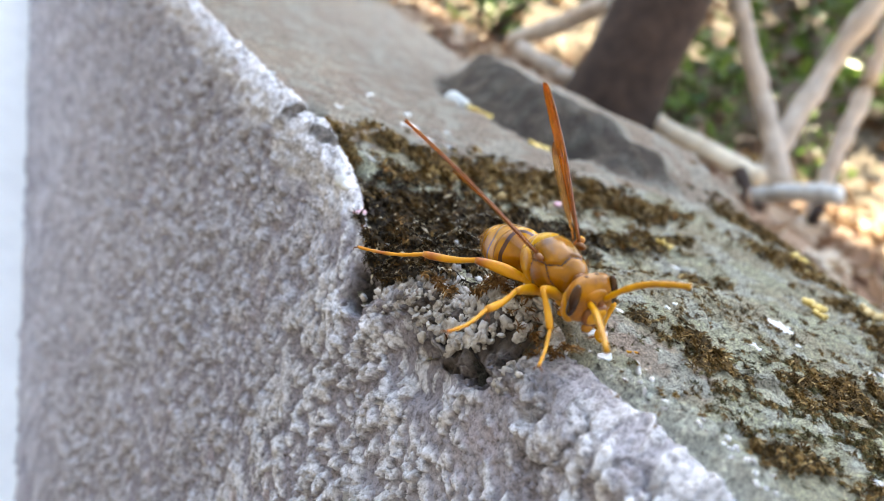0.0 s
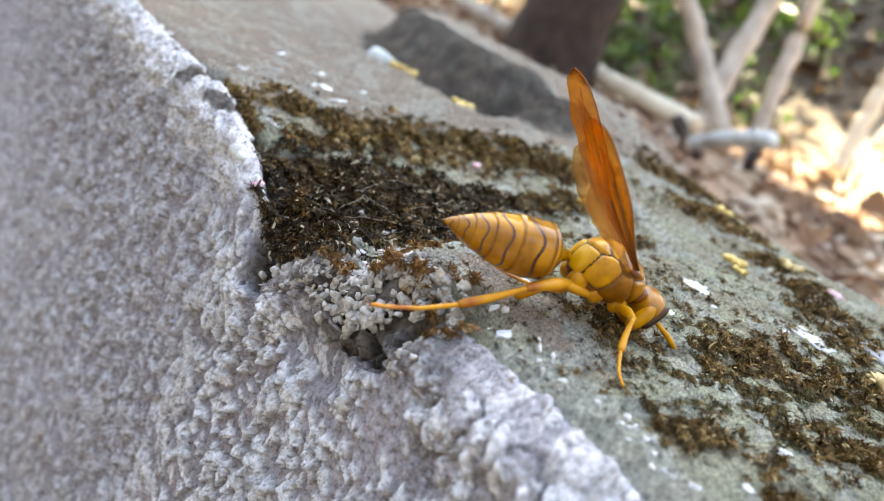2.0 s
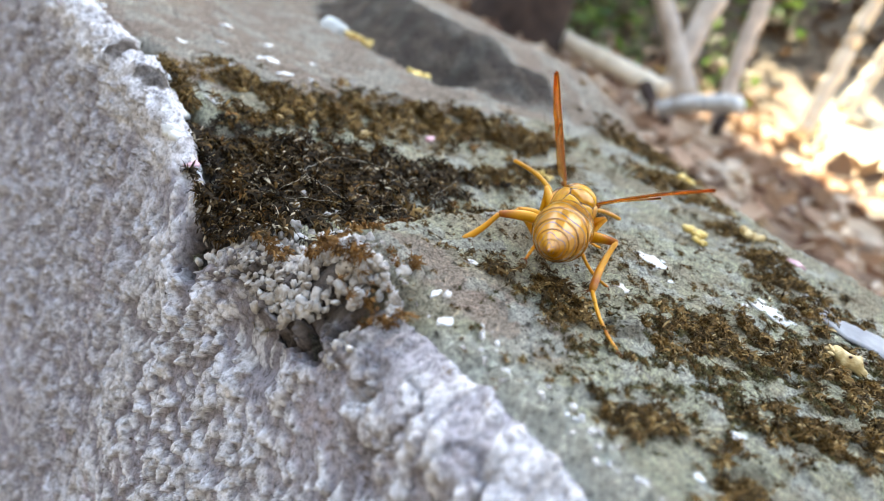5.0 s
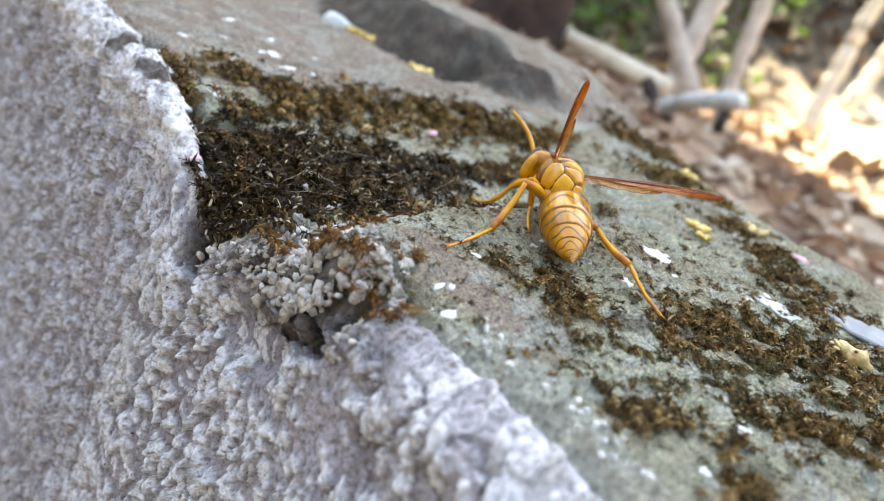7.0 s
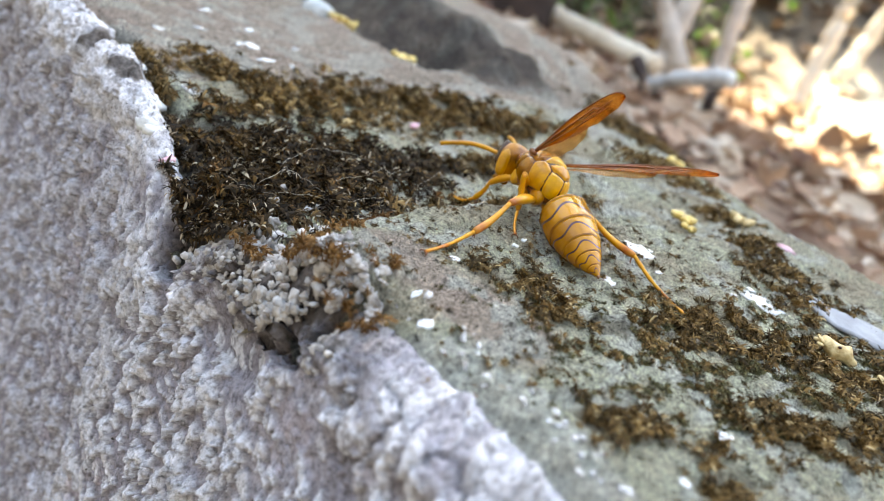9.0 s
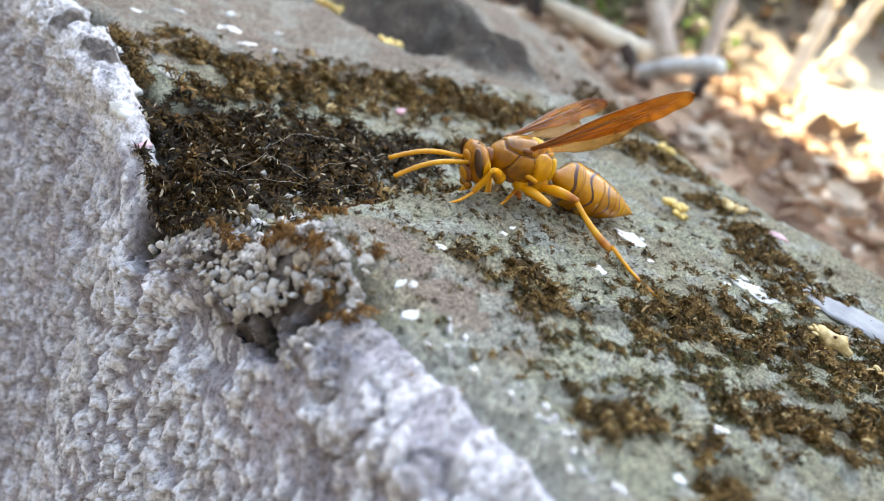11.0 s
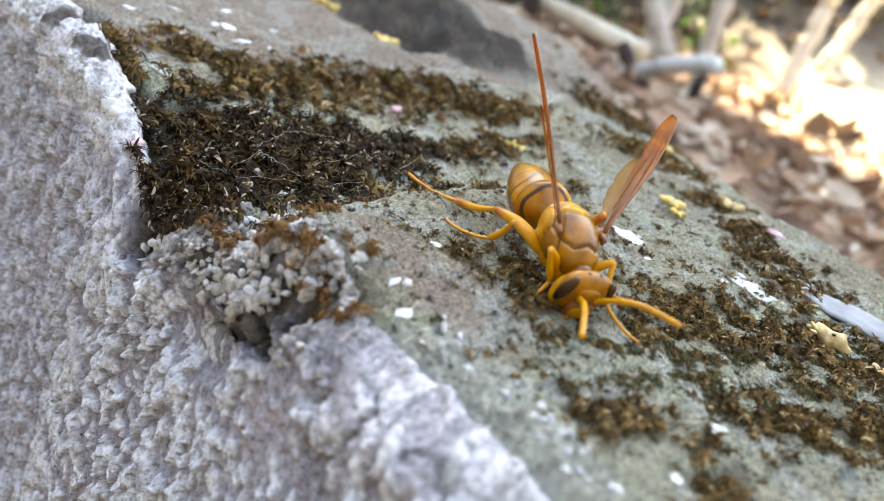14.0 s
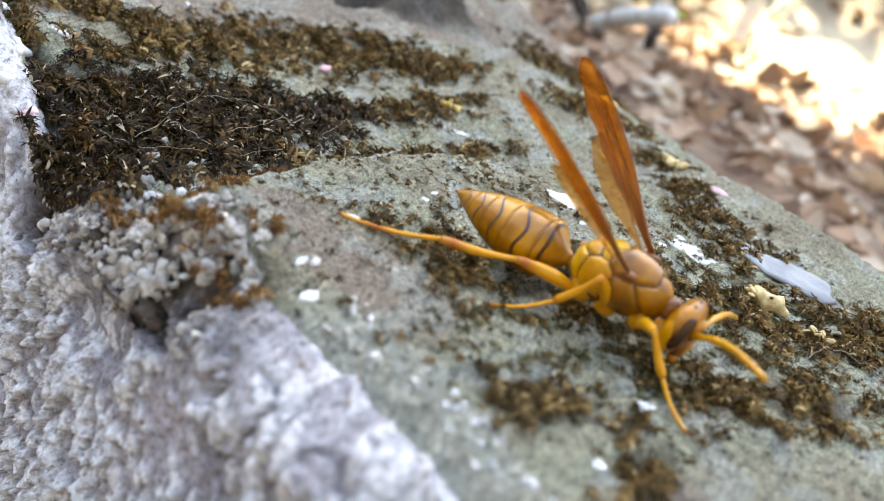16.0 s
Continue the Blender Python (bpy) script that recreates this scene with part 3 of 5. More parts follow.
    d = d * (1 - (0.9 - 0.5 * crust) * smooth((s - 1) / end)) + top * 0.4 * fbm(y / 0.9, s / 0.9, 3, 107)
    d = d + 1.2 * far * top * smooth((seam_s - s) / 2) * (nub - 0.2)
    # knob tops paler, recesses darker: limewash with relief shading put into the colour
    high = smooth((0.6 * knob + 0.6 * nub + 0.4 * shelf - 0.75 + 2.6 * fbm(y / 2.6, s / 2.6, 5, 109)) / 0.6)
    edge = smooth((s + 0.5 + 15 * fbm(y / 6, s / 6, 5, 101) + 7 * smooth((y - 40) / 12) + 5 * near) / 5)
    lime_lightness = edge * (0.26 + 0.6 * high + far * (0.5 - 0.4 * high)) * (1 - 0.45 * crust) * (1 - far * smooth((s - seam_s) / 1.5) * 0.7)
    # crumb tips pale over dark troughs, relief shading painted in likewise
    lime_lightness = np.maximum(lime_lightness, (0.06 + 0.9 * smooth((crumbs - 0.22) / 0.35)) * (1 - 0.5 * crust * top) * (1 - 0.45 * far))
    far_edge = 0.6 * gauss(y, s, 62, 3.5, 6, 3) + 0.5 * gauss(y, s, 85, 3.5, 6, 2.5) + 0.55 * gauss(y, s, 15, 1, 9, 5)
    stain_shade = smooth((fbm(y / 4, s / 3, 5, 103) + far_edge - 0.32 - 0.25 * nub) / 0.16) * top * (1 - near) * 0.9
    # holes, scoop, cracks and worn floor: dirt plus recess shade in the colour
    stain_shade = np.maximum(np.maximum(0.92 * ragged, stain_shade), np.maximum(0.3 * scoop, crust * top * np.maximum(0.95 * crack, 0.15 + 0.75 * smooth((0.04 + fbm(y / 2.5, s / 2.5, 4, 115)) / 0.2))))
    stain_shade = np.maximum(stain_shade, 0.9 * worn * smooth((s + 2.5) / 2.5) * smooth((fbm(y / 2, s / 2, 4, 124) + 0.3) / 0.2))
    stain_shade = np.maximum(stain_shade, 0.92 * far * smooth((96 - y) / 8) * smooth((s - seam_s) / 1.2) * smooth((fbm(y / 1.8, s / 1.8, 4, 132) + 0.16) / 0.12))
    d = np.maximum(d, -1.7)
    # near cracks and seam: their dark depth is painted in too
    stain_shade = np.maximum(np.maximum(stain_shade, 0.45 * crack * near), 0.95 * smooth(1.5 * seam + 1.2 * fbm(y / 1.6, s / 1.6, 4, 129) - 0.25))
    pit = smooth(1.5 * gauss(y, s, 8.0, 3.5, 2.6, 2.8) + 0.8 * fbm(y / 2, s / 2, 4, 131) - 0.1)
    x2, z2 = px + nx * d + 2.2 * ragged, pz + nz * d - 1.3 * ragged - 2.4 * pit
    ob = sheet("wall_plaster", x2 * MM, y * MM, z2 * MM, PLASTER, (("lime_lightness", lime_lightness * (1 - ragged)), ("stain_shade", stain_shade)))
    return tagged(ob, "lilac-white roughcast plaster wall face with crumbling rim", "wall", kind="structure")


build_plaster()

# pavement at the foot of the wall
gx, gy = np.meshgrid(np.array([-150, -100, -60, -4.0]), np.array([150, 220, 300, 700, 2500.0]))
tagged(sheet("pavement", gx * MM, gy * MM, (-206 + 0.24 * np.clip(gy, -300, 700)) * MM, CONCRETE), "pale concrete pavement at the foot of the wall", "pavement", kind="structure")


# ---- moss ----
def tuft_mesh(name, tufts, mat, seed):
    """Rosettes of curled pointed leaves; tufts: rows of x, y, z, size."""
    rng = np.random.RandomState(seed)
    per = 15
    t = np.repeat(np.asarray(tufts), per, 0)
    n = len(t)
    size = t[:, 3]
    a, wind = rng.uniform(0, 2 * math.pi, n), rng.uniform(-1.3, 1.3, n)
    ln, w = size * rng.uniform(0.7, 1.35, n), size * rng.uniform(0.06, 0.13, n)
    lift, curl = rng.uniform(0.35, 1.45, n), rng.uniform(0.6, 3.4, n)
    px, py = t[:, 0] + rng.normal(0, 0.2, n) * size, t[:, 1] + rng.normal(0, 0.2, n) * size
    pz = t[:, 2] - 0.15 + rng.uniform(0, 0.35, n) * size
    co = np.zeros((n, 7, 3))
    k = 0
    for step, (f, ww) in enumerate(((0, 0.6), (0.36, 1.0), (0.7, 0.75), (1.0, 0))):
        if step:
            e = lift - curl * (f - 0.17)
            q = a + wind * f
            px, py, pz = px + np.cos(e) * np.cos(q) * ln * 0.34, py + np.cos(e) * np.sin(q) * ln * 0.34, pz + np.sin(e) * ln * 0.34
        for sgn in ((-1, 1) if ww else (0,)):
            co[:, k, 0], co[:, k, 1], co[:, k, 2] = px - np.sin(a) * w * ww * sgn, py + np.cos(a) * w * ww * sgn, pz + 0.5 * w * sgn
            k += 1
    base = (np.arange(n) * 7)[:, None]
    quads = (base + np.array([[0, 1, 3, 2, 2, 3, 5, 4]])).reshape(-1, 4)
    tris = base + np.array([[4, 5, 6]])
    me = mesh_from(name, (co * MM).reshape(-1, 3).tolist(), quads.tolist() + tris.tolist(), mat, True)
    tone = np.repeat(rng.rand(len(tufts)), per) * 0.55 + rng.rand(n) * 0.45
    tone = np.where(rng.rand(n) < (0.05 if mat == DARK_MOSS else 0.04), 1.0, tone * 0.95)
    at = me.attributes.new("tone", "FLOAT", "POINT")
    at.data.foreach_set("value", np.repeat(tone, 7))
    return me


def surface_all(x, y):
    return np.maximum(stone_z(x, y) + stone_relief(x, y), np.where(x < -5, rim(y) - 1.5, -99))


def sow(beds, count, size, seed, cut=0.35):
    rng = np.random.RandomState(seed)
    weights = np.array([b[2] * b[3] for b in beds])
    pick = np.array(beds)[rng.choice(len(beds), count * 4, p=weights / weights.sum())]
    u, v = rng.normal(0, 0.62, count * 4) * pick[:, 2], rng.normal(0, 0.62, count * 4) * pick[:, 3]
    c, s = np.cos(np.radians(pick[:, 4])), np.sin(np.radians(pick[:, 4]))
    x, y = pick[:, 0] + u * c - v * s, pick[:, 1] + u * s + v * c
    clump = vnoise(x / 1.15 + 0.5 * vnoise(x, y, 38), y / 1.15, 37)
    ok = (x > -5.6) & (fbm(x / 3.2, y / 3.2, 4, 31) + 0.5 > cut + 0.1) & (clump > 0.36)
    x, y, clump = x[ok][:count], y[ok][:count], clump[ok][:count]
    tall = smooth((clump - 0.36) / 0.4)
    return np.stack([x, y, surface_all(x, y) + 0.5 * size * tall, size * (0.6 + 0.6 * tall) * rng.uniform(0.65, 1.3, len(x))], -1)


def moss(label, beds, count, size, mat, seed, cut=0.35):
    me = tuft_mesh("moss", sow(beds, count, size, seed, cut), mat, seed)
    return tagged(new("moss", me), label, "moss", kind="stuff")


moss("dark brown-green moss tufts in the hollow by the wall", DARK_BEDS, 3300, 1.15, DARK_MOSS, 3, 0.25)
moss("olive-brown dry moss cushions on the stone", BROWN_BEDS, 3900, 1.1, MOSS, 5, 0.31)
moss("brown curled moss on the sloping stone", SLOPE_BEDS, 4300, 0.75, MOSS, 7, 0.31)
moss("rust-coloured dry moss in the broken rim", RUST_BEDS, 260, 0.8, RUST_MOSS, 9, 0.2)
moss("scattered low moss shoots over the stone", [(30, -10, 26, 12, -20), (45, -10, 24, 10, -22), (22, -12, 16, 8, -20), (30, 12, 30, 10, 0), (40, 50, 34, 20, 0)], 4200, 0.42, MOSS, 11, 0.36)
moss("fine low greenish brown moss over the sloping stone", [(34, -10, 20, 7, -22), (24, -16, 14, 6, -20), (48, -14, 14, 7, -22)], 5200, 0.34, LOW_MOSS, 15, 0.22)
moss("rusty brown moss shoots between dark tufts", DARK_BEDS + BROWN_BEDS[:6], 420, 1.0, RUST_MOSS, 13, 0.3)


# ---- crumbs of plaster along the rim ----
def crumb_mesh(name, spots, mat, seed):
    """Ragged lumps and plates of broken plaster; spots: rows of x, y, z, size."""
    rng = np.random.RandomState(seed)
    ico = bmesh.new()
    bmesh.ops.create_icosphere(ico, subdivisions=3 if len(spots) > 300 else 2, radius=1)
    shape = np.array([v.co[:] for v in ico.verts])
    tris = np.array([tuple(v.index for v in f.verts) for f in ico.faces])
    ico.free()
    verts, faces = [], []
    for n, (x, y, z, size) in enumerate(spots):
        k = rng.uniform(0, 50)
        r = 0.3 + 0.7 * vnoise(shape[:, 0] * 1.7 + k, shape[:, 1] * 1.7 + shape[:, 2] * 2.1 + k, 141) + 1.1 * vnoise(shape[:, 0] * 4 + k, shape[:, 1] * 4 + shape[:, 2] * 3.3 + k, 142) + 0.6 * vnoise(shape[:, 0] * 9 + k, shape[:, 1] * 9 + shape[:, 2] * 8 + k, 143)
        turn = np.array(Euler(rng.uniform(0, 6.3, 3)).to_matrix())
        verts.append(((shape * r[:, None] * size * (1.0, 0.9, rng.uniform(0.3, 0.7))) @ turn.T + (x, y, z)) * MM)
        faces.append(tris + n * len(shape))
    return mesh_from(name, np.concatenate(verts).tolist(), np.concatenate(faces).tolist(), mat, True)


HOLLOWS = ((8.0, -6.0, 2.4, 2.4), (5.8, -3.0, 1.5, 1.6), (12.5, -3.8, 1.3, 1.2))


def rim_crumbs(label, count, y0, y1, x0, x1, size, mat, seed, sink=0.5):
    rng = np.random.RandomState(seed)
    spots = []
    for _ in range(count):
        y, x = rng.uniform(y0, y1), rng.uniform(x0, x1)
        if any(((y - cy) / ay) ** 2 + ((x - cx) / ax) ** 2 < 1 for cy, cx, ay, ax in HOLLOWS):
            continue
        f = smooth(np.asarray((x + 6.5) / 4.0))
        z = float((rim(y) - rng.uniform(0, 4)) * (1 - f) + surface(x, y) * f)
        spots.append((x, y, z - sink * rng.rand(), size * rng.uniform(0.4, 1.3)))
    return tagged(new("plaster_crumbs", crumb_mesh("plaster_crumbs", spots, mat, seed)), label, "plaster", kind="stuff")


rim_crumbs("crumbling grey-beige plaster crust along the broken wall rim", 900, 4, 31, -6.0, 0.4, 0.38, CRUST, 151, 2.2)
rim_crumbs("thick broken lumps of plaster on the wall rim", 90, 8, 31, -5.8, -1.0, 0.55, CRUST, 155, 2.4)
rim_crumbs("small white limewash crumbs along the wall rim", 130, 2, 31, -7.2, -1.5, 0.26, CRUST, 152, 0.7)
rim_crumbs("white limewash crumbs along the far wall rim", 160, 46, 130, -6.0, -1.2, 0.7, FLAKE, 153, 1.6)


rim_crumbs("small limewash crumbs where the rim thins out on the stone", 70, -27, 4, -1.0, 4.0, 0.24, LIME, 156, 0.2)
rim_crumbs("pale plaster crumbs caught among dark moss by the wall", 130, 23, 37, -5.5, 9, 0.32, CRUST, 154, 0.1)


# ---- flakes, petals and debris ----
def chip(name, mat, x, y, long_axis, short_axis, turn, label, category, seed, thick=0.25, lift=0.0, dome=0.15, group=""):
    """A thin irregular flake lying on the stone."""
    rng = np.random.RandomState(seed)
    n = 14
    bm = bmesh.new()
    rad = [1 + rng.uniform(-0.22, 0.18) for _ in range(n)]
    c, s = math.cos(radians(turn)), math.sin(radians(turn))
    e = max(1.5, 0.8 * long_axis)
    zx = (surface(x + e, y) - surface(x - e, y)) / (2 * e)
    zy = (surface(x, y + e) - surface(x, y - e)) / (2 * e)
    z0 = surface(x, y) + 0.04 + lift

    def at(u, v, w):
        px, py = u * c - v * s, u * s + v * c
        return bm.verts.new(Vector((px, py, w + 0.75 * (surface(x + px, y + py) - surface(x, y)) + 0.25 * (zx * px + zy * py))) * MM)

    rings = []
    for f, w in ((1.0, -0.1), (0.97, thick), (0.72, thick * 1.1 + 0.5 * dome * short_axis), (0.4, thick * 1.2 + dome * short_axis)):
        rings.append([at(long_axis * f * rad[k] * math.cos(2 * math.pi * k / n), short_axis * f * rad[k] * math.sin(2 * math.pi * k / n), w + 0.05 * math.sin(5 * k)) for k in range(n)])
    for a, b in zip(rings, rings[1:]):
        for k in range(n):
            bm.faces.new((a[k], a[(k + 1) % n], b[(k + 1) % n], b[k]))
    bm.faces.new(rings[-1])
    bm.faces.new(list(reversed(rings[0])))
    ob = part(name, bm, mat, None)
    ob.location = Vector((x, y, z0)) * MM
    return tagged(ob, label, category, group)


WHITE = "small chalky white paint flake stuck to grey stone"
for k, (x, y, a, b, turn) in enumerate(((0.2, 0, 0.75, 0.65, 0), (2, 4, 0.55, 0.4, 10), (10.8, 9.6, 0.85, 0.5, -30), (29, 3.6, 1.0, 0.75, -40), (41.8, 9.7, 2.4, 1.7, -52), (18.3, -19.2, 0.9, 0.6, -30),
                                       (22, 12, 0.5, 0.35, 0), (40, 4.5, 0.6, 0.4, 0), (44, 9, 0.5, 0.4, 0), (51.5, -3.6, 3.2, 2.0, -55), (66, -1, 0.7, 0.5, 0), (10, -21.5, 0.6, 0.5, 0), (53, -1, 0.9, 0.5, -20),
                                       (50, 35, 1.6, 0.6, -25), (24, 87.5, 2.6, 1.6, -30), (24, 80, 1.8, 1.2, 0), (4, 62, 1.4, 1.1, 0), (68, 8, 1.2, 0.7, 0), (23.5, 12.5, 0.4, 0.3, 0), (48, -1.5, 0.5, 0.4, 0),
                                       (12, 78, 1.0, 0.7, 20), (18, 95, 1.3, 0.8, -30), (30, 100, 1.2, 0.9, 10), (36, 92, 1.0, 0.6, -20), (28, 78, 0.9, 0.6, 0), (41, 84, 1.1, 0.7, 30), (8, 88, 1.2, 0.8, -10), (24, 108, 1.5, 0.9, 0))):
    chip("flake", FLAKE, x, y, a, b, turn, WHITE, "flake", 200 + k, 0.09, 0, 0.01, "white flakes on the stone")
chip("pink_flake", PINK, -4.6, 44.3, 1.1, 0.9, 20, "pink paint flake caught at the mossy wall edge", "flake", 231, 0.25, 0.6, 0.12)
chip("pink_flake", PINK, 40, 56, 0.9, 0.6, 0, "faded pink petal scrap lying on brown moss", "flake", 232, 0.4, 0.4, 0.3)
chip("pink_flake", PINK, 78, 8, 2.2, 1.0, -30, "pale pink petal scrap lying on grey stone", "flake", 233, 0.2, 0, 0.1)
chip("grey_leaf", GREY_LEAF, 62.5, -10.5, 7.6, 3.7, -70, "flat grey dried leaf lying on the stone", "leaf", 234, 0.3, 0.2, 0.02)


def petal_cluster(x, y, size, seed, mat, label):
    """A crumpled fallen flower: several lobes on one stub."""
    rng = np.random.RandomState(seed)
    thing = new("fallen_flower")
    thing.location = Vector((x, y, surface(x, y) + 0.25)) * MM
    tagged(thing, label, "flower", "fallen flowers")
    for k in range(5):
        a = 2 * math.pi * k / 5 + rng.uniform(-0.5, 0.5)
        r = size * rng.uniform(0.35, 0.7)
        bm = blob((math.cos(a) * r * MM, math.sin(a) * r * MM, size * 0.34 * MM), (size * 0.48 * MM, size * 0.3 * MM, size * 0.2 * MM), (rng.uniform(-40, 40), rng.uniform(-50, 20), math.degrees(a)), 0.9, 12)
        for v in bm.verts:
            v.co += Vector(rng.normal(0, size * 0.035, 3)) * MM
        part("petal", bm, mat, thing)
    part("stub", blob((0, 0, size * 0.3 * MM), (size * 0.22 * MM, size * 0.22 * MM, size * 0.3 * MM), (0, 0, 0), 1, 10), CREAM, thing)
    return thing


petal_cluster(67, 19.6, 2.3, 301, PETAL, "crumpled yellow fallen flower lying on the stone")
petal_cluster(65, 16.8, 1.5, 302, PETAL, "small yellow petal scrap lying on the stone")
petal_cluster(79, 16.8, 2.3, 303, CREAM, "crumpled cream fallen flower lying on the stone")
petal_cluster(64, 96, 3.4, 304, PETAL, "orange-yellow fallen flower lying in the stone gutter")
petal_cluster(72, 134, 4.5, 305, PETAL, "yellow fallen flower beside a pale pebble")
petal_cluster(54, 42, 1.9, 306, PETAL, "yellow petal scrap lying on brown moss")
petal_cluster(98, 44, 2.6, 307, PETAL, "yellow petal scrap near the stone's outer edge")
petal_cluster(50, -20.5, 1.3, 308, CREAM, "cream petal scrap lying on curled moss")


def husk(x, y):
    """An empty cream seed husk with holes and a torn cap."""
    thing = new("seed_husk")
    thing.location = Vector((x, y, surface(x, y) + 0.2)) * MM
    thing.rotation_euler = (0, 0, radians(-52))
    tagged(thing, "dry cream seed husk with dark holes lying on moss", "husk")
    body = blob((0, 0, 0.9 * MM), (2.4 * MM, 1.1 * MM, 0.9 * MM), (0, 8, 0), 0.9, 20)
    for v in body.verts:
        v.co += Vector((0, 0, 0.2 * MM * math.sin(v.co.x * 2600))) + v.co.normalized() * 0.45 * MM * noise.noise(v.co * 1100)
    part("shell", body, CREAM, thing)
    for k in range(4):
        a = radians(60 * k - 90)
        part("torn_lobe", blob((-2.5 * MM, 0.7 * math.sin(a) * MM, (1.0 + 0.5 * math.cos(a)) * MM), (0.42 * MM, 0.42 * MM, 0.2 * MM), (0, 30 * math.cos(a), 30 * math.sin(a)), 1, 10), CREAM, thing)
    for hx, hy in ((-0.5, -0.75), (0.9, 0.5), (-1.6, 0.5), (1.5, -0.3)):
        part("hole", blob((hx * MM, hy * MM, 1.62 * MM), (0.22 * MM, 0.18 * MM, 0.16 * MM), (0, 0, 0), 1, 10), LINE, thing)


husk(50, -14.5)


def pebble(x, y, size, seed, mat, label):
    bm = blob((0, 0, size * 0.55 * MM), (size * MM, size * 0.8 * MM, size * 0.75 * MM), (10, 5, 30 * seed), 0.65, 20)
    for v in bm.verts:
        v.co += v.co * 0.25 * noise.noise(v.co * 300 / size + Vector((seed, 0, 0)))
    ob = part("pebble", bm, mat, None)
    ob.location = Vector((x, y, surface(x, y) - 0.5)) * MM
    return tagged(ob, label, "pebble", "pebbles")


pebble(70, 143, 4.8, 1, PEBBLE, "pale grey-white pebble resting in the stone gutter")
pebble(66, 128, 3.2, 2, PINK, "pinkish pebble resting in the stone gutter")
pebble(1, 50, 0.75, 3, PEBBLE, "tiny round cream grain among dark moss")
pebble(-0.5, 48, 0.7, 4, CREAM, "tiny round cream grain among dark moss")


def fibre(points, r, label):
    pts = []
    for k in range(28):
        f = k / 27 * (len(points) - 1)
        i = min(int(f), len(points) - 2)
        w = smooth(np.asarray(f - i))
        p = Vector(points[i]).lerp(Vector(points[i + 1]), float(w))
        pts.append(Vector((p.x, p.y, surface(p.x, p.y) + p.z)) * MM)
    return tagged(part("fibre", tube(pts, [r * MM] * 28, 5), FIBRE, None), label, "fibre", "stray fibres")


HAIR = "fine pale plant fibre trailing over dark moss"
for pts in ([(0, 38, 1.2), (4, 32, 1.6), (10, 29, 1.2), (17, 30, 1.5)], [(3, 36, 1.8), (7, 37, 2.2), (9, 31, 1.4)], [(12, 34, 1.5), (20, 36, 1.9), (27, 38, 1.2)],
            [(8, 40, 1.6), (14, 43, 2.4), (22, 40, 1.4)], [(24, 33, 1.2), (28, 34, 3.0), (30, 32, 1.2)], [(40, -22, 0.8), (47, -22, 1.2), (52, -26, 0.8)]):
    fibre(pts, 0.018, HAIR)

# ---- ground beyond the stone ----
def ground_z(x, y):
    d = np.hypot(x, y)
    # unseen rise behind the camera, added to block low skylight
    sky_block = np.clip(-(x + y) / np.maximum(d, 0.01) / 1.4142, 0, 1) ** 1.0
    return -0.042 + 1.05 * sky_block * np.maximum(0, np.minimum(d, 4) - 0.7) + 0.012 * np.minimum(d, 2) + 0.42 * np.maximum(0, np.minimum(d, 9) - 1.7) ** 1.2 + 0.02 * fbm(x * 3, y * 3, 3, 121)


def sun_patch(x, y):
    """Mask of the sunlit patch of ground; its brightness is put into paler soil."""
    return smooth((2.15 - x + 0.5 * fbm(x * 2, y * 2, 3, 129)) / 0.35) * smooth((y + 0.15 + 0.3 * fbm(x * 2, y * 2, 3, 130)) / 0.3) * smooth((x - 0.85 + 0.2 * fbm(x * 3, y * 3, 3, 127)) / 0.2) * smooth((0.34 * x + 0.32 - y + 0.15 * fbm(x * 3, y * 3, 3, 128)) / 0.15)


def build_ground():
    r = np.concatenate([np.linspace(0.02, 3, 60), np.array([3.5, 4.5, 6, 9, 15, 40, 120])])
    a = np.radians(np.arange(0, 361, 4))
    r, a = np.meshgrid(r, a)
    x, y = r * np.cos(a), r * np.sin(a)
    z = ground_z(x, y) - 0.30 * smooth((0.05 - x) / 0.03) * smooth((0.75 - np.abs(y)) / 0.1)
    # far soil darkened: woodland shade put into the colour
    ob = sheet("ground", x, y, z, EARTH, (("shaded_soil", (1 - sun_patch(x, y)) * np.maximum(smooth((r - 0.95 + 0.5 * fbm(x * 2, y * 2, 3, 125)) / 0.5), smooth((0.1 - x - 0.4 * y) / 0.2))), ("sun_patch", sun_patch(x, y)), ("bounce_cut", smooth((0.03 - x - 0.3 * y) / 0.06))))
    return tagged(ob, "brown earth covered in dry leaf litter", "ground", kind="structure")


build_ground()


def leaf_mesh(name, spots, mat, seed, flat=0.5):
    """Curled pointed leaves; spots: rows of x, y, z, length in metres."""
    rng = np.random.RandomState(seed)
    verts, faces = [], []
    for x, y, z, ln in spots:
        m = Matrix.Translation((x, y, z)) @ Euler((rng.normal(0, flat), rng.normal(0, flat), rng.uniform(0, 6.3))).to_matrix().to_4x4()
        w, curl = ln * rng.uniform(0.2, 0.34), rng.uniform(-0.25, 0.45) * ln
        base = len(verts)
        for f, ww in ((-0.5, 0.05), (-0.22, 0.85), (0.12, 1.0), (0.38, 0.5), (0.55, 0.03)):
            for side in (-1, 0, 1):
                verts.append(m @ Vector((f * ln, side * w * ww, curl * f * f * 2 + abs(side) * 0.22 * w)))
        for k in range(4):
            for j in range(2):
                q = base + 3 * k + j
                faces.append((q, q + 1, q + 4, q + 3))
    return mesh_from(name, verts, faces, mat)


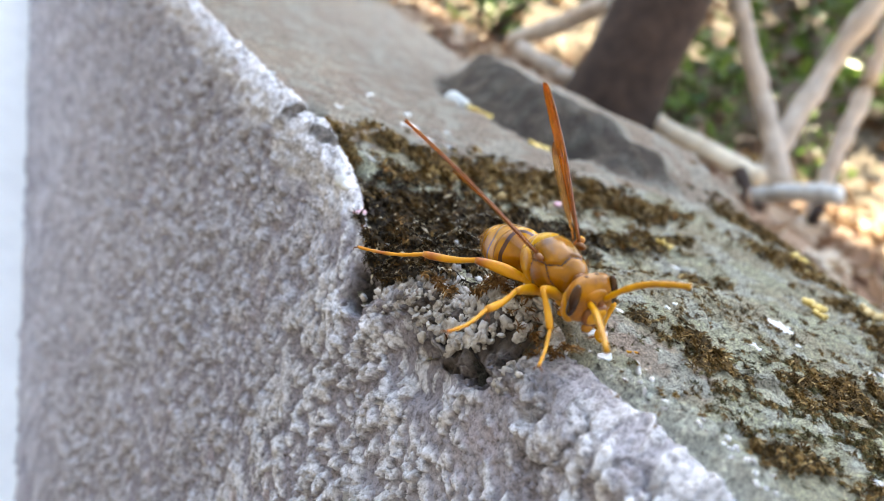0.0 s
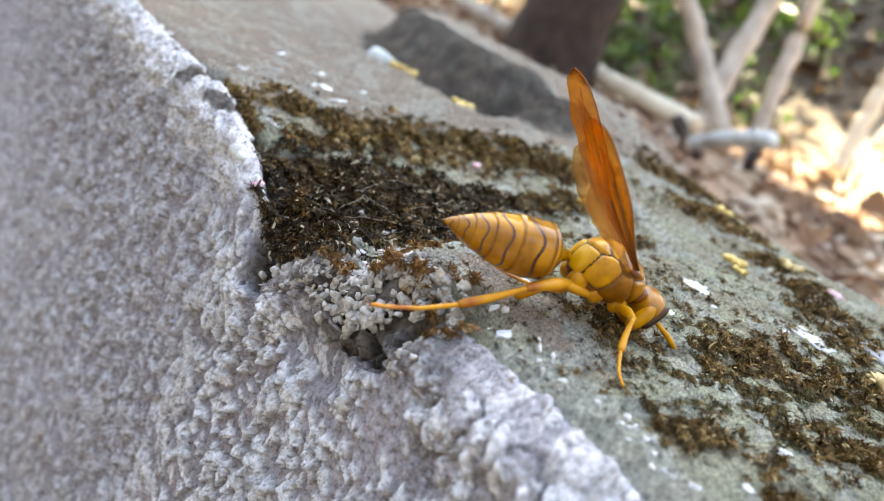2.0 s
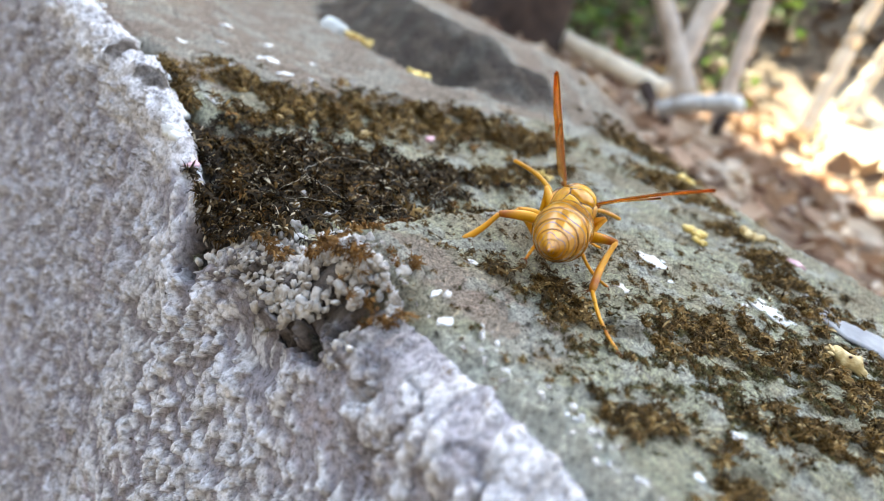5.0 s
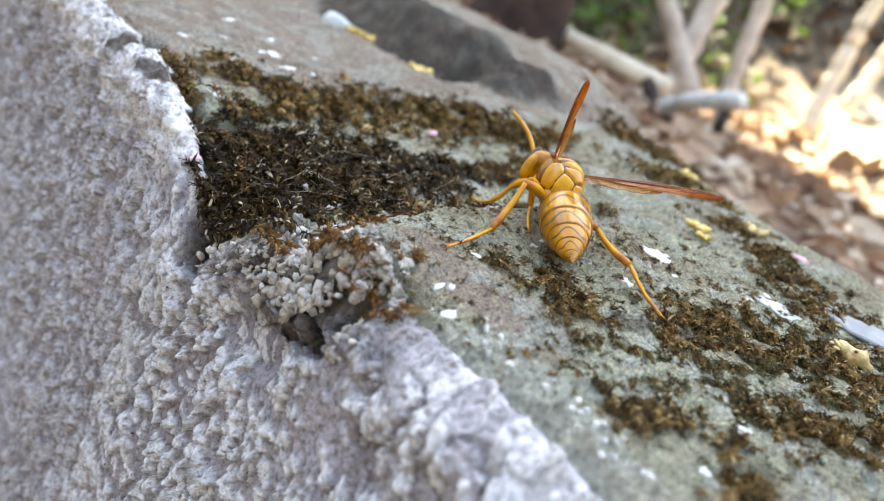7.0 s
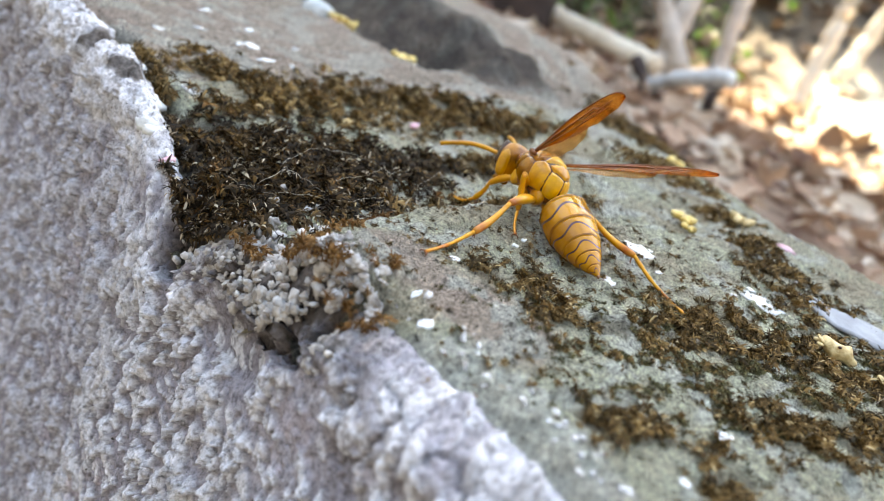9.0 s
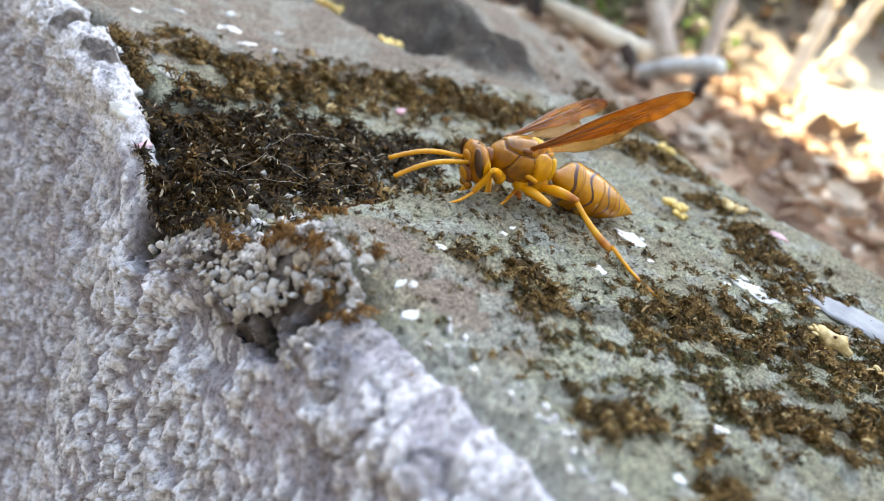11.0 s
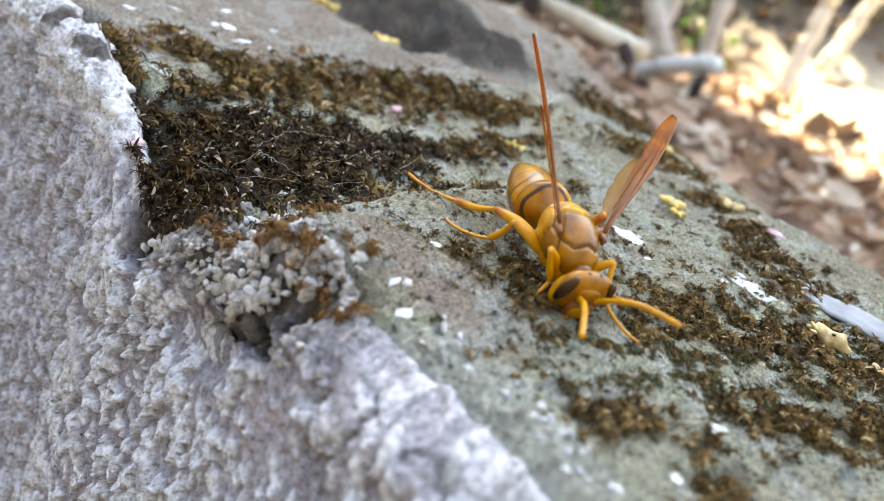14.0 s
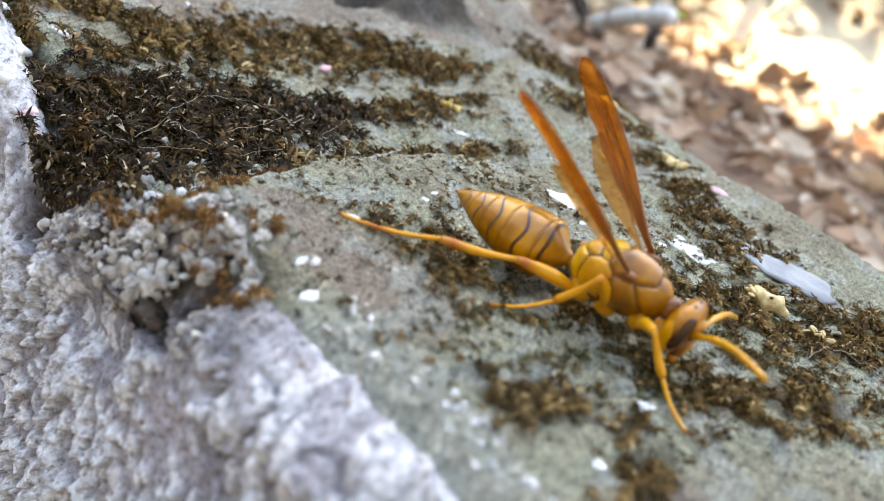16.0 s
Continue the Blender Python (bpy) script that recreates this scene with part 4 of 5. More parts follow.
def scatter_litter(count, seed, x0, x1, y0, y1, size):
    rng = np.random.RandomState(seed)
    got = []
    while len(got) < count:
        x, y = rng.uniform(x0, x1), rng.uniform(y0, y1)
        # fewer leaves on the sunlit patch, to keep it bright
        if rng.rand() < (0.9 if size > 0.04 else 0.6) * float(sun_patch(np.asarray(x), np.asarray(y))):
            continue
        if x * 1000 < 118 + 0.3 * (y * 1000 - 28) + 14 and x < 0.5:
            continue
        got.append((x, y, float(ground_z(np.asarray(x), np.asarray(y))) + rng.uniform(0.002, 0.018), size * rng.uniform(0.5, 1.4) * (0.4 + 0.6 * float(smooth(np.asarray((math.hypot(x, y) - 0.2) / 0.45))))))
    return got


tagged(new("leaf_litter", leaf_mesh("leaf_litter", scatter_litter(3200, 21, 0.16, 1.5, -0.25, 1.5, 0.028), LITTER, 21, 0.3)), "dry brown and tan fallen leaves over the ground", "leaf litter", kind="stuff")
tagged(new("leaf_litter", leaf_mesh("leaf_litter", scatter_litter(1500, 23, 0.15, 0.75, 0.0, 0.7, 0.03), LITTER, 23, 0.35)), "reddish brown fallen leaves close behind the stone", "leaf litter", kind="stuff")
tagged(new("leaf_litter", leaf_mesh("leaf_litter", scatter_litter(3000, 22, 0.75, 3.4, -0.3, 3.6, 0.055), SHADED_LITTER, 22, 0.5)), "dry brown fallen leaves on the far ground", "leaf litter", kind="stuff")


def branch(name, points, r0, r1, mat, label, category, group=""):
    rng = random.Random(len(points) + int(points[0][0] * 1000))
    pts, rad = [], []
    n = 26
    for k in range(n):
        f = k / (n - 1) * (len(points) - 1)
        i = min(int(f), len(points) - 2)
        p = Vector(points[i]).lerp(Vector(points[i + 1]), f - i)
        w = r0 + (r1 - r0) * k / (n - 1)
        pts.append(p + Vector((rng.uniform(-1, 1), rng.uniform(-1, 1), 0)) * w * 0.16)
        rad.append(w * (1 + 0.04 * math.sin(k * 1.9) + 0.05 * math.sin(k * 0.7) + (0.12 if k % 11 == 4 else 0)))
    return tagged(part(name, tube(pts, rad, 12), mat, None), label, category, group)


branch("bleached_stem", [(0.591, 0.563, 0.172), (0.637, 0.479, 0.070), (0.649, 0.410, 0.000)], 0.0092, 0.0105, DRY_WOOD, "grey-white dead stem standing in leaf litter", "stem")
branch("bleached_stem", [(0.714, 0.469, 0.235), (0.699, 0.472, 0.118), (0.653, 0.441, 0.020), (0.639, 0.425, -0.009)], 0.0115, 0.0115, DRY_WOOD, "thick grey-white dead stem leaning over leaf litter", "stem")
branch("brown_stem", [(0.769, 0.483, 0.224), (0.764, 0.461, 0.131), (0.740, 0.434, 0.047), (0.721, 0.404, -0.045)], 0.0095, 0.0090, DRY_WOOD, "brown-grey leaning stem with sunlit side", "stem")
branch("fallen_stick", [(0.556, 0.545, 0.001), (0.553, 0.441, 0.000), (0.553, 0.374, -0.001)], 0.0090, 0.0100, PALE_WOOD, "pale fallen stick lying on the ground", "stem")
branch("fallen_stick", [(0.489, 0.326, -0.012), (0.488, 0.300, 0.004), (0.492, 0.266, 0.018)], 0.0060, 0.0075, PALE_STICK, "smooth blue-white stick lying on leaf litter", "stem")
branch("dark_stick", [(0.510, 0.366, 0.000), (0.498, 0.329, -0.018), (0.497, 0.311, -0.029)], 0.0060, 0.0050, BARK, "dark broken stick standing in leaf litter", "stem")
branch("dark_stick", [(0.531, 0.298, 0.011), (0.522, 0.291, -0.009), (0.521, 0.292, -0.027)], 0.0050, 0.0040, BARK, "dark broken stick standing in leaf litter", "stem")
branch("bleached_stem", [(0.530, 0.765, 0.009), (0.532, 0.701, 0.049), (0.530, 0.635, 0.092)], 0.0105, 0.0105, DRY_WOOD, "grey-white dead branch behind the boulder", "stem")
branch("bleached_stem", [(0.508, 0.719, 0.007), (0.520, 0.672, 0.004), (0.541, 0.628, 0.001)], 0.0090, 0.0090, DRY_WOOD, "grey-white dead branch behind the boulder", "stem")
branch("bleached_stem", [(0.629, 0.742, 0.138), (0.618, 0.720, 0.065), (0.615, 0.697, 0.003)], 0.0100, 0.0100, DRY_WOOD, "pale grey stem beside the dark trunk", "stem")
branch("bleached_stem", [(0.929, 0.429, 0.225), (0.898, 0.410, 0.111), (0.858, 0.386, 0.011)], 0.0090, 0.0105, PALE_WOOD, "sunlit pale stem leaning over leaf litter", "stem")
branch("bleached_stem", [(1.092, 0.443, 0.205), (1.051, 0.437, 0.117), (1.005, 0.425, 0.055)], 0.0100, 0.0105, PALE_WOOD, "sunlit pale stem leaning over leaf litter", "stem")
branch("bleached_stem", [(0.537, 0.378, -0.017), (0.538, 0.359, -0.025), (0.537, 0.341, -0.037)], 0.0080, 0.0090, PALE_WOOD, "short pale stump of a stem", "stem")

TREE = Vector((0.515, 0.542, -0.020))


# ---- shade tree over the stone ----
def build_tree():
    tree = new("tree")
    tree.location = (TREE.x, TREE.y, TREE.z - 0.06)
    tagged(tree, "dark-barked tree standing behind the stone with unseen crown added for shade", "tree")
    rng = random.Random(4)
    pts, rad = [], []
    for k in range(24):
        f = k / 23
        pts.append(Vector((0.05 * f + 0.35 * f * f, 0.09 * f + 0.35 * f * f, 1.45 * f)))
        rad.append(0.048 * (1 - 0.5 * f) * (1 + 0.05 * math.sin(k * 2.3)) + 0.02 * max(0, 0.1 - f) * 10 * 0.4)
    part("trunk", tube(pts, rad, 18), BARK, tree)
    # crown out of view, added to keep the sun off the stone
    crown = Vector((1.08 - TREE.x, 1.16 - TREE.y, 1.63))
    for k in range(9):
        a = 2 * math.pi * k / 9 + rng.uniform(-0.3, 0.3)
        end = crown + Vector((math.cos(a) * 0.45, math.sin(a) * 0.45, rng.uniform(-0.1, 0.2)))
        start = pts[14 + k]
        part("limb", tube([start, start.lerp(end, 0.4) + Vector((0, 0, 0.06)), end], [0.016, 0.011, 0.004], 8), BARK, tree)
    r2 = np.random.RandomState(8)
    spots = []
    while len(spots) < 4600:
        d = r2.normal(0, 1, 3)
        d = d / np.linalg.norm(d) * r2.rand() ** 0.4
        lump = 0.75 + 0.5 * float(vnoise(np.asarray(d[0] * 2.3 + 9), np.asarray(d[1] * 2.3 + d[2] * 2 + 9), 131))
        spots.append((crown.x + d[0] * 0.42 * lump, crown.y + d[1] * 0.58 * lump, crown.z + d[2] * 0.26 * lump, 0.06 * r2.uniform(0.6, 1.3)))
    # unseen boughs, added to block the sun on litter around the bright patch
    for cx, cy, ax, ay, count in ((1.42, 1.42, 0.24, 0.34, 1500), (2.35, 2.05, 0.65, 0.16, 1500), (1.35, 1.75, 0.4, 0.4, 1200), (1.8, 1.72, 0.35, 0.2, 1100)):
        tip = Vector((cx - TREE.x, cy - TREE.y, 1.66))
        part("limb", tube([pts[20], pts[20].lerp(tip, 0.5) + Vector((0, 0, 0.08)), tip], [0.014, 0.010, 0.004], 8), BARK, tree)
        for _ in range(count):
            d = r2.normal(0, 1, 3)
            d = d / np.linalg.norm(d) * r2.rand() ** 0.45
            lump = 0.75 + 0.5 * float(vnoise(np.asarray(d[0] * 2.3 + cx * 9), np.asarray(d[1] * 2.3 + d[2] * 2 + 9), 133))
            spots.append((tip.x + d[0] * ax * lump, tip.y + d[1] * ay * lump, tip.z + d[2] * 0.16 * lump, 0.06 * r2.uniform(0.6, 1.3)))
    part("crown", leaf_mesh("crown", spots, GREEN, 8, 0.5), GREEN, tree)
    return tree


build_tree()


# tree added to block the sun over the far ground, crown out of view
def build_far_shade_tree():
    tree = new("tree")
    tree.location = (4.62, 2.72, 0.95)
    tagged(tree, "added tree behind the shade tree, its unseen crown shading the far ground", "tree")
    part("trunk", tube([(0, 0, 0), (0.02, -0.02, 0.8), (0.05, 0.0, 1.7)], [0.085, 0.07, 0.05], 14), BARK, tree)
    for k in range(10):
        a = 2 * math.pi * k / 10
        part("limb", tube([(0.03, -0.01, 0.9 + 0.07 * k), (math.cos(a) * 0.6, math.sin(a) * 0.6, 1.5), (math.cos(a) * 1.25, math.sin(a) * 1.25, 1.65)], [0.03, 0.02, 0.008], 8), BARK, tree)
    r2 = np.random.RandomState(18)
    spots = []
    for _ in range(4200):
        d = r2.normal(0, 1, 3)
        d = d / np.linalg.norm(d) * r2.rand() ** 0.4
        lump = 0.75 + 0.5 * float(vnoise(np.asarray(d[0] * 2.3 + 9), np.asarray(d[1] * 2.3 + d[2] * 2 + 9), 137))
        spots.append((d[0] * 1.2 * lump, d[1] * 1.2 * lump, 1.75 + d[2] * 0.3 * lump, 0.16 * r2.uniform(0.6, 1.3)))
    part("crown", leaf_mesh("crown", spots, GREEN, 18, 0.5), GREEN, tree)


build_far_shade_tree()


def shrub(x, y, height, count, seed, label):
    thing = new("undergrowth_plant")
    z = float(ground_z(np.asarray(x), np.asarray(y)))
    thing.location = (x, y, z - 0.005)
    tagged(thing, label, "plant", "undergrowth plants")
    rng = np.random.RandomState(seed)
    spots = []
    for k in range(5):
        a = rng.uniform(0, 6.28)
        tip = Vector((math.cos(a) * height * 0.5, math.sin(a) * height * 0.5, height * rng.uniform(0.6, 1)))
        part("stem", tube([(0, 0, 0), tip * 0.5 + Vector((0, 0, height * 0.1)), tip], [0.004, 0.003, 0.0015], 6), BARK, thing)
        for j in range(count // 5):
            f = rng.uniform(0.25, 1.1)
            p = tip * f + Vector(rng.normal(0, height * 0.14, 3))
            spots.append((p.x, p.y, max(p.z, 0.01), height * rng.uniform(0.14, 0.3)))
    part("leaves", leaf_mesh("leaves", spots, GREEN, seed, 0.6), GREEN, thing)
    return thing


shrub(0.781, 1.200, 0.16, 60, 880, "low green leafy plant growing among dry leaves")
shrub(1.061, 0.953, 0.16, 50, 1240, "low green leafy plant growing among dry leaves")
shrub(0.888, 0.774, 0.08, 40, 1215, "low green leafy plant growing among dry leaves")
shrub(0.819, 0.764, 0.07, 20, 1260, "low green leafy plant growing among dry leaves")
shrub(0.926, 0.822, 0.10, 40, 1060, "low green leafy plant growing among dry leaves")
shrub(0.891, 0.708, 0.07, 30, 1120, "low green leafy plant growing among dry leaves")
shrub(1.380, 1.300, 0.20, 70, 1501, "shaded green leafy plant growing on the woodland floor")
shrub(1.460, 1.210, 0.16, 60, 1502, "shaded green leafy plant growing on the woodland floor")
shrub(1.650, 1.360, 0.22, 70, 1503, "shaded green leafy plant growing on the woodland floor")
shrub(1.800, 1.220, 0.20, 60, 1504, "shaded green leafy plant growing on the woodland floor")
shrub(0.980, 1.550, 0.22, 70, 1505, "shaded green leafy plant growing on the woodland floor")
shrub(1.600, 1.020, 0.12, 40, 1506, "shaded green leafy plant growing on the woodland floor")
shrub(1.980, 1.120, 0.18, 50, 1507, "shaded green leafy plant growing on the woodland floor")
shrub(2.150, 1.580, 0.24, 60, 1508, "shaded green leafy plant growing on the woodland floor")
shrub(1.186, 0.510, 0.06, 20, 1480, "low green leafy plant growing among dry leaves")
shrub(1.325, 0.782, 0.11, 30, 1330, "low green leafy plant growing among dry leaves")


# ---- the wasp: x forward, y to its left, z up, in units of its own ----
K = 1.17 * MM
wasp = tagged(new("wasp"), "golden-yellow paper wasp with amber wings standing on stone", "wasp")


def plate(name, parent, mat, centre, radii, tilt=(0, 0, 0), square=0.92, origin=(0, 0, 0), seg=28):
    big = 1.08 if any(origin) else 1.0
    c = [(a - b) * K * big for a, b in zip(centre, origin)]
    return part(name, blob(c, [r * K * big for r in radii], tilt, square, seg), mat, parent)


# thorax: one rounded body cut into plates by narrow dark seams
SEEDS = (("pronotum", OLIVE, (3.5, 0.0, 0.9)), ("pronotum", OLIVE, (3.0, 1.9, 0.3)), ("pronotum", OLIVE, (3.0, -1.9, 0.3)),
         ("mesoscutum", OCHRE, (1.9, 0.7, 2.1)), ("mesoscutum", OCHRE, (1.9, -0.7, 2.1)), ("mesoscutum", OCHRE, (0.5, 0.9, 2.4)), ("mesoscutum", OCHRE, (0.5, -0.9, 2.4)),
         ("scutellum", PALE, (-1.5, 0.0, 2.3)), ("metanotum", YELLOW, (-2.5, 0.0, 1.6)),
         ("propodeum", PALE, (-3.5, 0.95, 0.1)), ("propodeum", PALE, (-3.5, -0.95, 0.1)),
         # mesopleuron and sternum take darker chitin, with body shade in the colour
         ("mesopleuron", OLIVE, (1.0, 2.0, -0.75)), ("mesopleuron", OLIVE, (1.0, -2.0, -0.75)),
         ("metapleuron", YELLOW, (-1.9, 2.0, -0.1)), ("metapleuron", YELLOW, (-1.9, -2.0, -0.1)),
         ("sternum", BROWN, (1.4, 0, -2.3)), ("sternum", BROWN, (-1.8, 0, -2.2)))


def build_thorax():
    nu, nv = 150, 90
    pts = []
    for i in range(nv + 1):
        a = math.pi * i / nv
        for k in range(nu):
            b = 2 * math.pi * k / nu
            x = math.cos(a)
            r = math.sin(a) ** 0.82
            belly = 1.0 - 0.10 * x - 0.12 * max(0.0, -x) ** 2
            y, z = 2.12 * r * math.cos(b) * belly, 2.38 * r * math.sin(b) * (1.0 - 0.05 * x)
            z -= 0.55 * max(0.0, -x) ** 1.6 + 0.15 * x
            pts.append(Vector((3.75 * x - 0.1, y, z - 0.05)))
    plates = [[] for _ in SEEDS]
    seam = []
    near = []
    for p in pts:
        ds = sorted(((p - Vector(q)).length, n) for n, (_, _, q) in enumerate(SEEDS))
        first = SEEDS[ds[0][1]]
        other = next(d for d, n in ds if SEEDS[n][0] != first[0] or (first[0] == "propodeum" and n != ds[0][1]))
        near.append((ds[0][1], other - ds[0][0]))
    for n, (p, (_, gap)) in enumerate(zip(pts, near)):
        p += Vector((p.x * 0.4, p.y, p.z)).normalized() * (0.2 * float(smooth(np.asarray(gap / 0.55))) - 0.06)
    for i in range(nv):
        for k in range(nu):
            q = (i * nu + k, i * nu + (k + 1) % nu, (i + 1) * nu + (k + 1) % nu, (i + 1) * nu + k)
            gap = sum(near[v][1] for v in q) / 4
            (seam if gap < 0.11 else plates[near[q[0]][0]]).append(q)

    def cut(name, quads, mat, parent):
        used = sorted({v for q in quads for v in q})
        back = {v: n for n, v in enumerate(used)}
        return part(name, mesh_from(name, [pts[v] * K for v in used], [tuple(back[v] for v in q) for q in quads], mat), None, parent)

    body = cut("thorax", seam, LINE, wasp)
    for (name, mat, _), quads in zip(SEEDS, plates):
        if quads:
            cut(name, quads, mat, body)
    return body


thorax = build_thorax()
for side in (1, -1):
    plate("tegula", thorax, BROWN, (0.9, 2.0 * side, 1.45), (0.6, 0.3, 0.32))
    plate("coxa", thorax, YELLOW, (-2.35, 0.95 * side, -1.95), (0.95, 0.66, 0.95), (0, 30, 0))
    plate("coxa", thorax, YELLOW, (-0.2, 0.95 * side, -2.15), (0.85, 0.64, 0.8), (0, 20, 0))
    plate("coxa", thorax, YELLOW, (2.3, 0.8 * side, -1.8), (0.7, 0.55, 0.95), (0, 10, 0))
plate("neck", thorax, BROWN, (3.9, 0, -0.3), (0.7, 0.8, 0.9))

# head
NECK = (4.0, 0, 0.0)
head = part("head", blob([(a - b) * K * 1.08 for a, b in zip((5.0, 0, -0.85), NECK)], (1.02 * K, 2.18 * K, 2.12 * K), (0, 10, 0), 0.82, 32), FACE, wasp)
for side in (1, -1):
    plate("compound_eye", head, EYE, (5.52, 1.66 * side, -0.42), (0.40, 0.38, 1.38), (8 * side, 14, -12 * side), 0.9, NECK)
    plate("mandible", head, OLIVE, (5.6, 0.5 * side, -2.95), (0.36, 0.5, 0.42), (0, 0, 0), 1, NECK, 16)
    plate("gena", head, YELLOW, (4.75, 1.4 * side, -1.2), (0.6, 0.7, 1.5), (0, 8, 0), 0.9, NECK)
    plate("antenna_socket", head, BROWN, (6.0, 0.62 * side, -0.75), (0.22, 0.26, 0.26), (0, 0, 0), 1, NECK, 14)
    plate("ocellus", head, LINE, (5.25, 0.42 * side, 0.95), (0.22, 0.22, 0.18), (0, 0, 0), 1, NECK, 12)
plate("ocellus", head, LINE, (5.6, 0, 0.75), (0.22, 0.22, 0.18), (0, 0, 0), 1, NECK, 12)
plate("frons", head, FACE, (5.7, 0, -0.6), (0.45, 1.0, 0.9), (0, 15, 0), 0.85, NECK, 20)
plate("clypeus_rim", head, BROWN, (5.74, 0, -1.93), (0.42, 1.06, 0.82), (0, 12, 0), 0.7, NECK, 20)
plate("clypeus", head, YELLOW, (5.8, 0, -1.95), (0.42, 0.92, 0.70), (0, 12, 0), 0.7, NECK, 20)
for side in (1, -1):
    plate("frons_mark", head, BROWN, (6.02, 0.32 * side, -0.95), (0.16, 0.3, 0.42), (14 * side, 8, 0), 1, NECK, 14)
plate("labrum", head, BROWN, (5.65, 0, -2.7), (0.3, 0.55, 0.28), (0, 0, 0), 1, NECK, 14)

# abdomen, from the waist along its own x
WAIST = (-3.95, 0, -0.9)
ABDOMEN_LEN = 11.5


def girth(u):
    stalk = 0.5 + 2.08 * smooth((u - 0.015) / 0.21)
    return stalk * np.clip(1 - np.clip((u - 0.36) / 0.645, 0, 1) ** 1.65, 0, 1) ** 0.92


def sternal_sag(u):
    return -0.35 * math.sin(math.pi * min(max(u, 0), 1)) - 0.9 * max(0, u - 0.55) ** 2


def tergite(u0, u1, wave, mark, first=False):
    """One ring of the abdomen; a wavy dark line crosses it at the fraction mark."""
    n = 72
    rows = [0, 0.12, 0.25, mark - 0.055, mark + 0.055, 0.62 if mark < 0.6 else 0.6, 0.8, 0.94, 1.0, 1.03]
    rows = sorted(r for r in rows)
    verts, faces, mats = [], [], []
    for r in rows:
        for k in range(n):
            th = 2 * math.pi * k / n
            shift = wave * (0.42 * math.cos(4 * th) + 0.25 * math.cos(2 * th) + 0.16 * math.sin(3 * th)) * math.exp(-((r - mark) / 0.22) ** 2)
            f = min(max(r + shift, -0.02), 1.03)
            u = min(u0 + (u1 - u0) * f, 0.999)
            g = float(girth(np.asarray(u))) * (1 + (0.035 * f if not first else 0.02 * f) - (0.06 if f > 1.0 else 0))
            verts.append((u * ABDOMEN_LEN * K, math.sin(th) * g * 1.0 * K, (math.cos(th) * g * 0.96 + sternal_sag(u)) * K))
    for j in range(len(rows) - 1):
        dark = abs((rows[j] + rows[j + 1]) / 2 - mark) < 0.04
        for k in range(n):
            faces.append((j * n + k, j * n + (k + 1) % n, (j + 1) * n + (k + 1) % n, (j + 1) * n + k))
            mats.append(1 if dark else 2 if rows[j] > 0.92 else 0)
    faces.append(tuple(range((len(rows) - 1) * n, len(rows) * n)))
    mats.append(0)
    faces.append(tuple(reversed(range(n))))
    mats.append(0)
    me = mesh_from("tergite", verts, faces, [GOLD, LINE, OLIVE])
    me.polygons.foreach_set("material_index", mats)
    return me


abdomen = part("abdomen", blob((0.8 * K, 0, -0.1 * K), (1.2 * K, 0.42 * K, 0.42 * K)), YELLOW, wasp)
RINGS = [0.02, 0.22, 0.47, 0.66, 0.80, 0.91, 0.999]
for k, (a, b) in enumerate(zip(RINGS, RINGS[1:])):
    part("tergite", tergite(a, b, 0.36 if k else 0.1, 0.5 if k else 0.72, k == 0), None, abdomen)
part("sting_sheath", tube([(ABDOMEN_LEN * 0.985 * K, 0, (sternal_sag(0.985)) * K), (ABDOMEN_LEN * 1.015 * K, 0, (sternal_sag(1.0) - 0.1) * K)], [0.16 * K, 0.04 * K], 8), BROWN, abdomen)


# wings: x outward, y towards the leading edge
def wing_blade(length, chord, pleats, back=0.5):
    n, m = 36, 17
    verts, faces = [], []
    for layer in (1, -1):
        for j in range(n):
            f = j / (n - 1)
            c = chord * (0.20 + 0.80 * smooth(np.asarray(f / 0.55))) * math.sqrt(max(0.0, 1 - max(0, (f - 0.72) / 0.28) ** 2.4)) + 0.02
            for k in range(m):
                g = k / (m - 1)
                yy = c * (g - 1 + (1 - back))
                fold = pleats * (abs((g * 3.0) % 1.0 - 0.5) - 0.25) * (0.5 + 0.6 * f) + 0.10 * chord * math.sin(2.6 * f) - 0.25 * chord * (g - 0.5) ** 2 * f
                ragged = 0.05 * chord * math.sin(31 * f + 3 * g) * (1 if k == 0 else 0) * f
                verts.append(((f * length) * K, (yy + ragged) * K, (fold + 0.025 * layer) * K))
    for layer in (0, 1):
        o = layer * n * m
        for j in range(n - 1):
            for k in range(m - 1):
                q = (o + j * m + k, o + j * m + k + 1, o + (j + 1) * m + k + 1, o + (j + 1) * m + k)
                faces.append(q if layer == 0 else tuple(reversed(q)))
    rim_loop = [j * m for j in range(n)] + [(n - 1) * m + k for k in range(1, m)] + [j * m + m - 1 for j in range(n - 2, -1, -1)] + [k for k in range(m - 2, 0, -1)]
    o = n * m
    for a, b in zip(rim_loop, rim_loop[1:] + rim_loop[:1]):
        faces.append((a, b, b + o, a + o))
    return verts, faces


WING_LEN, CHORD = 16.0, 2.25


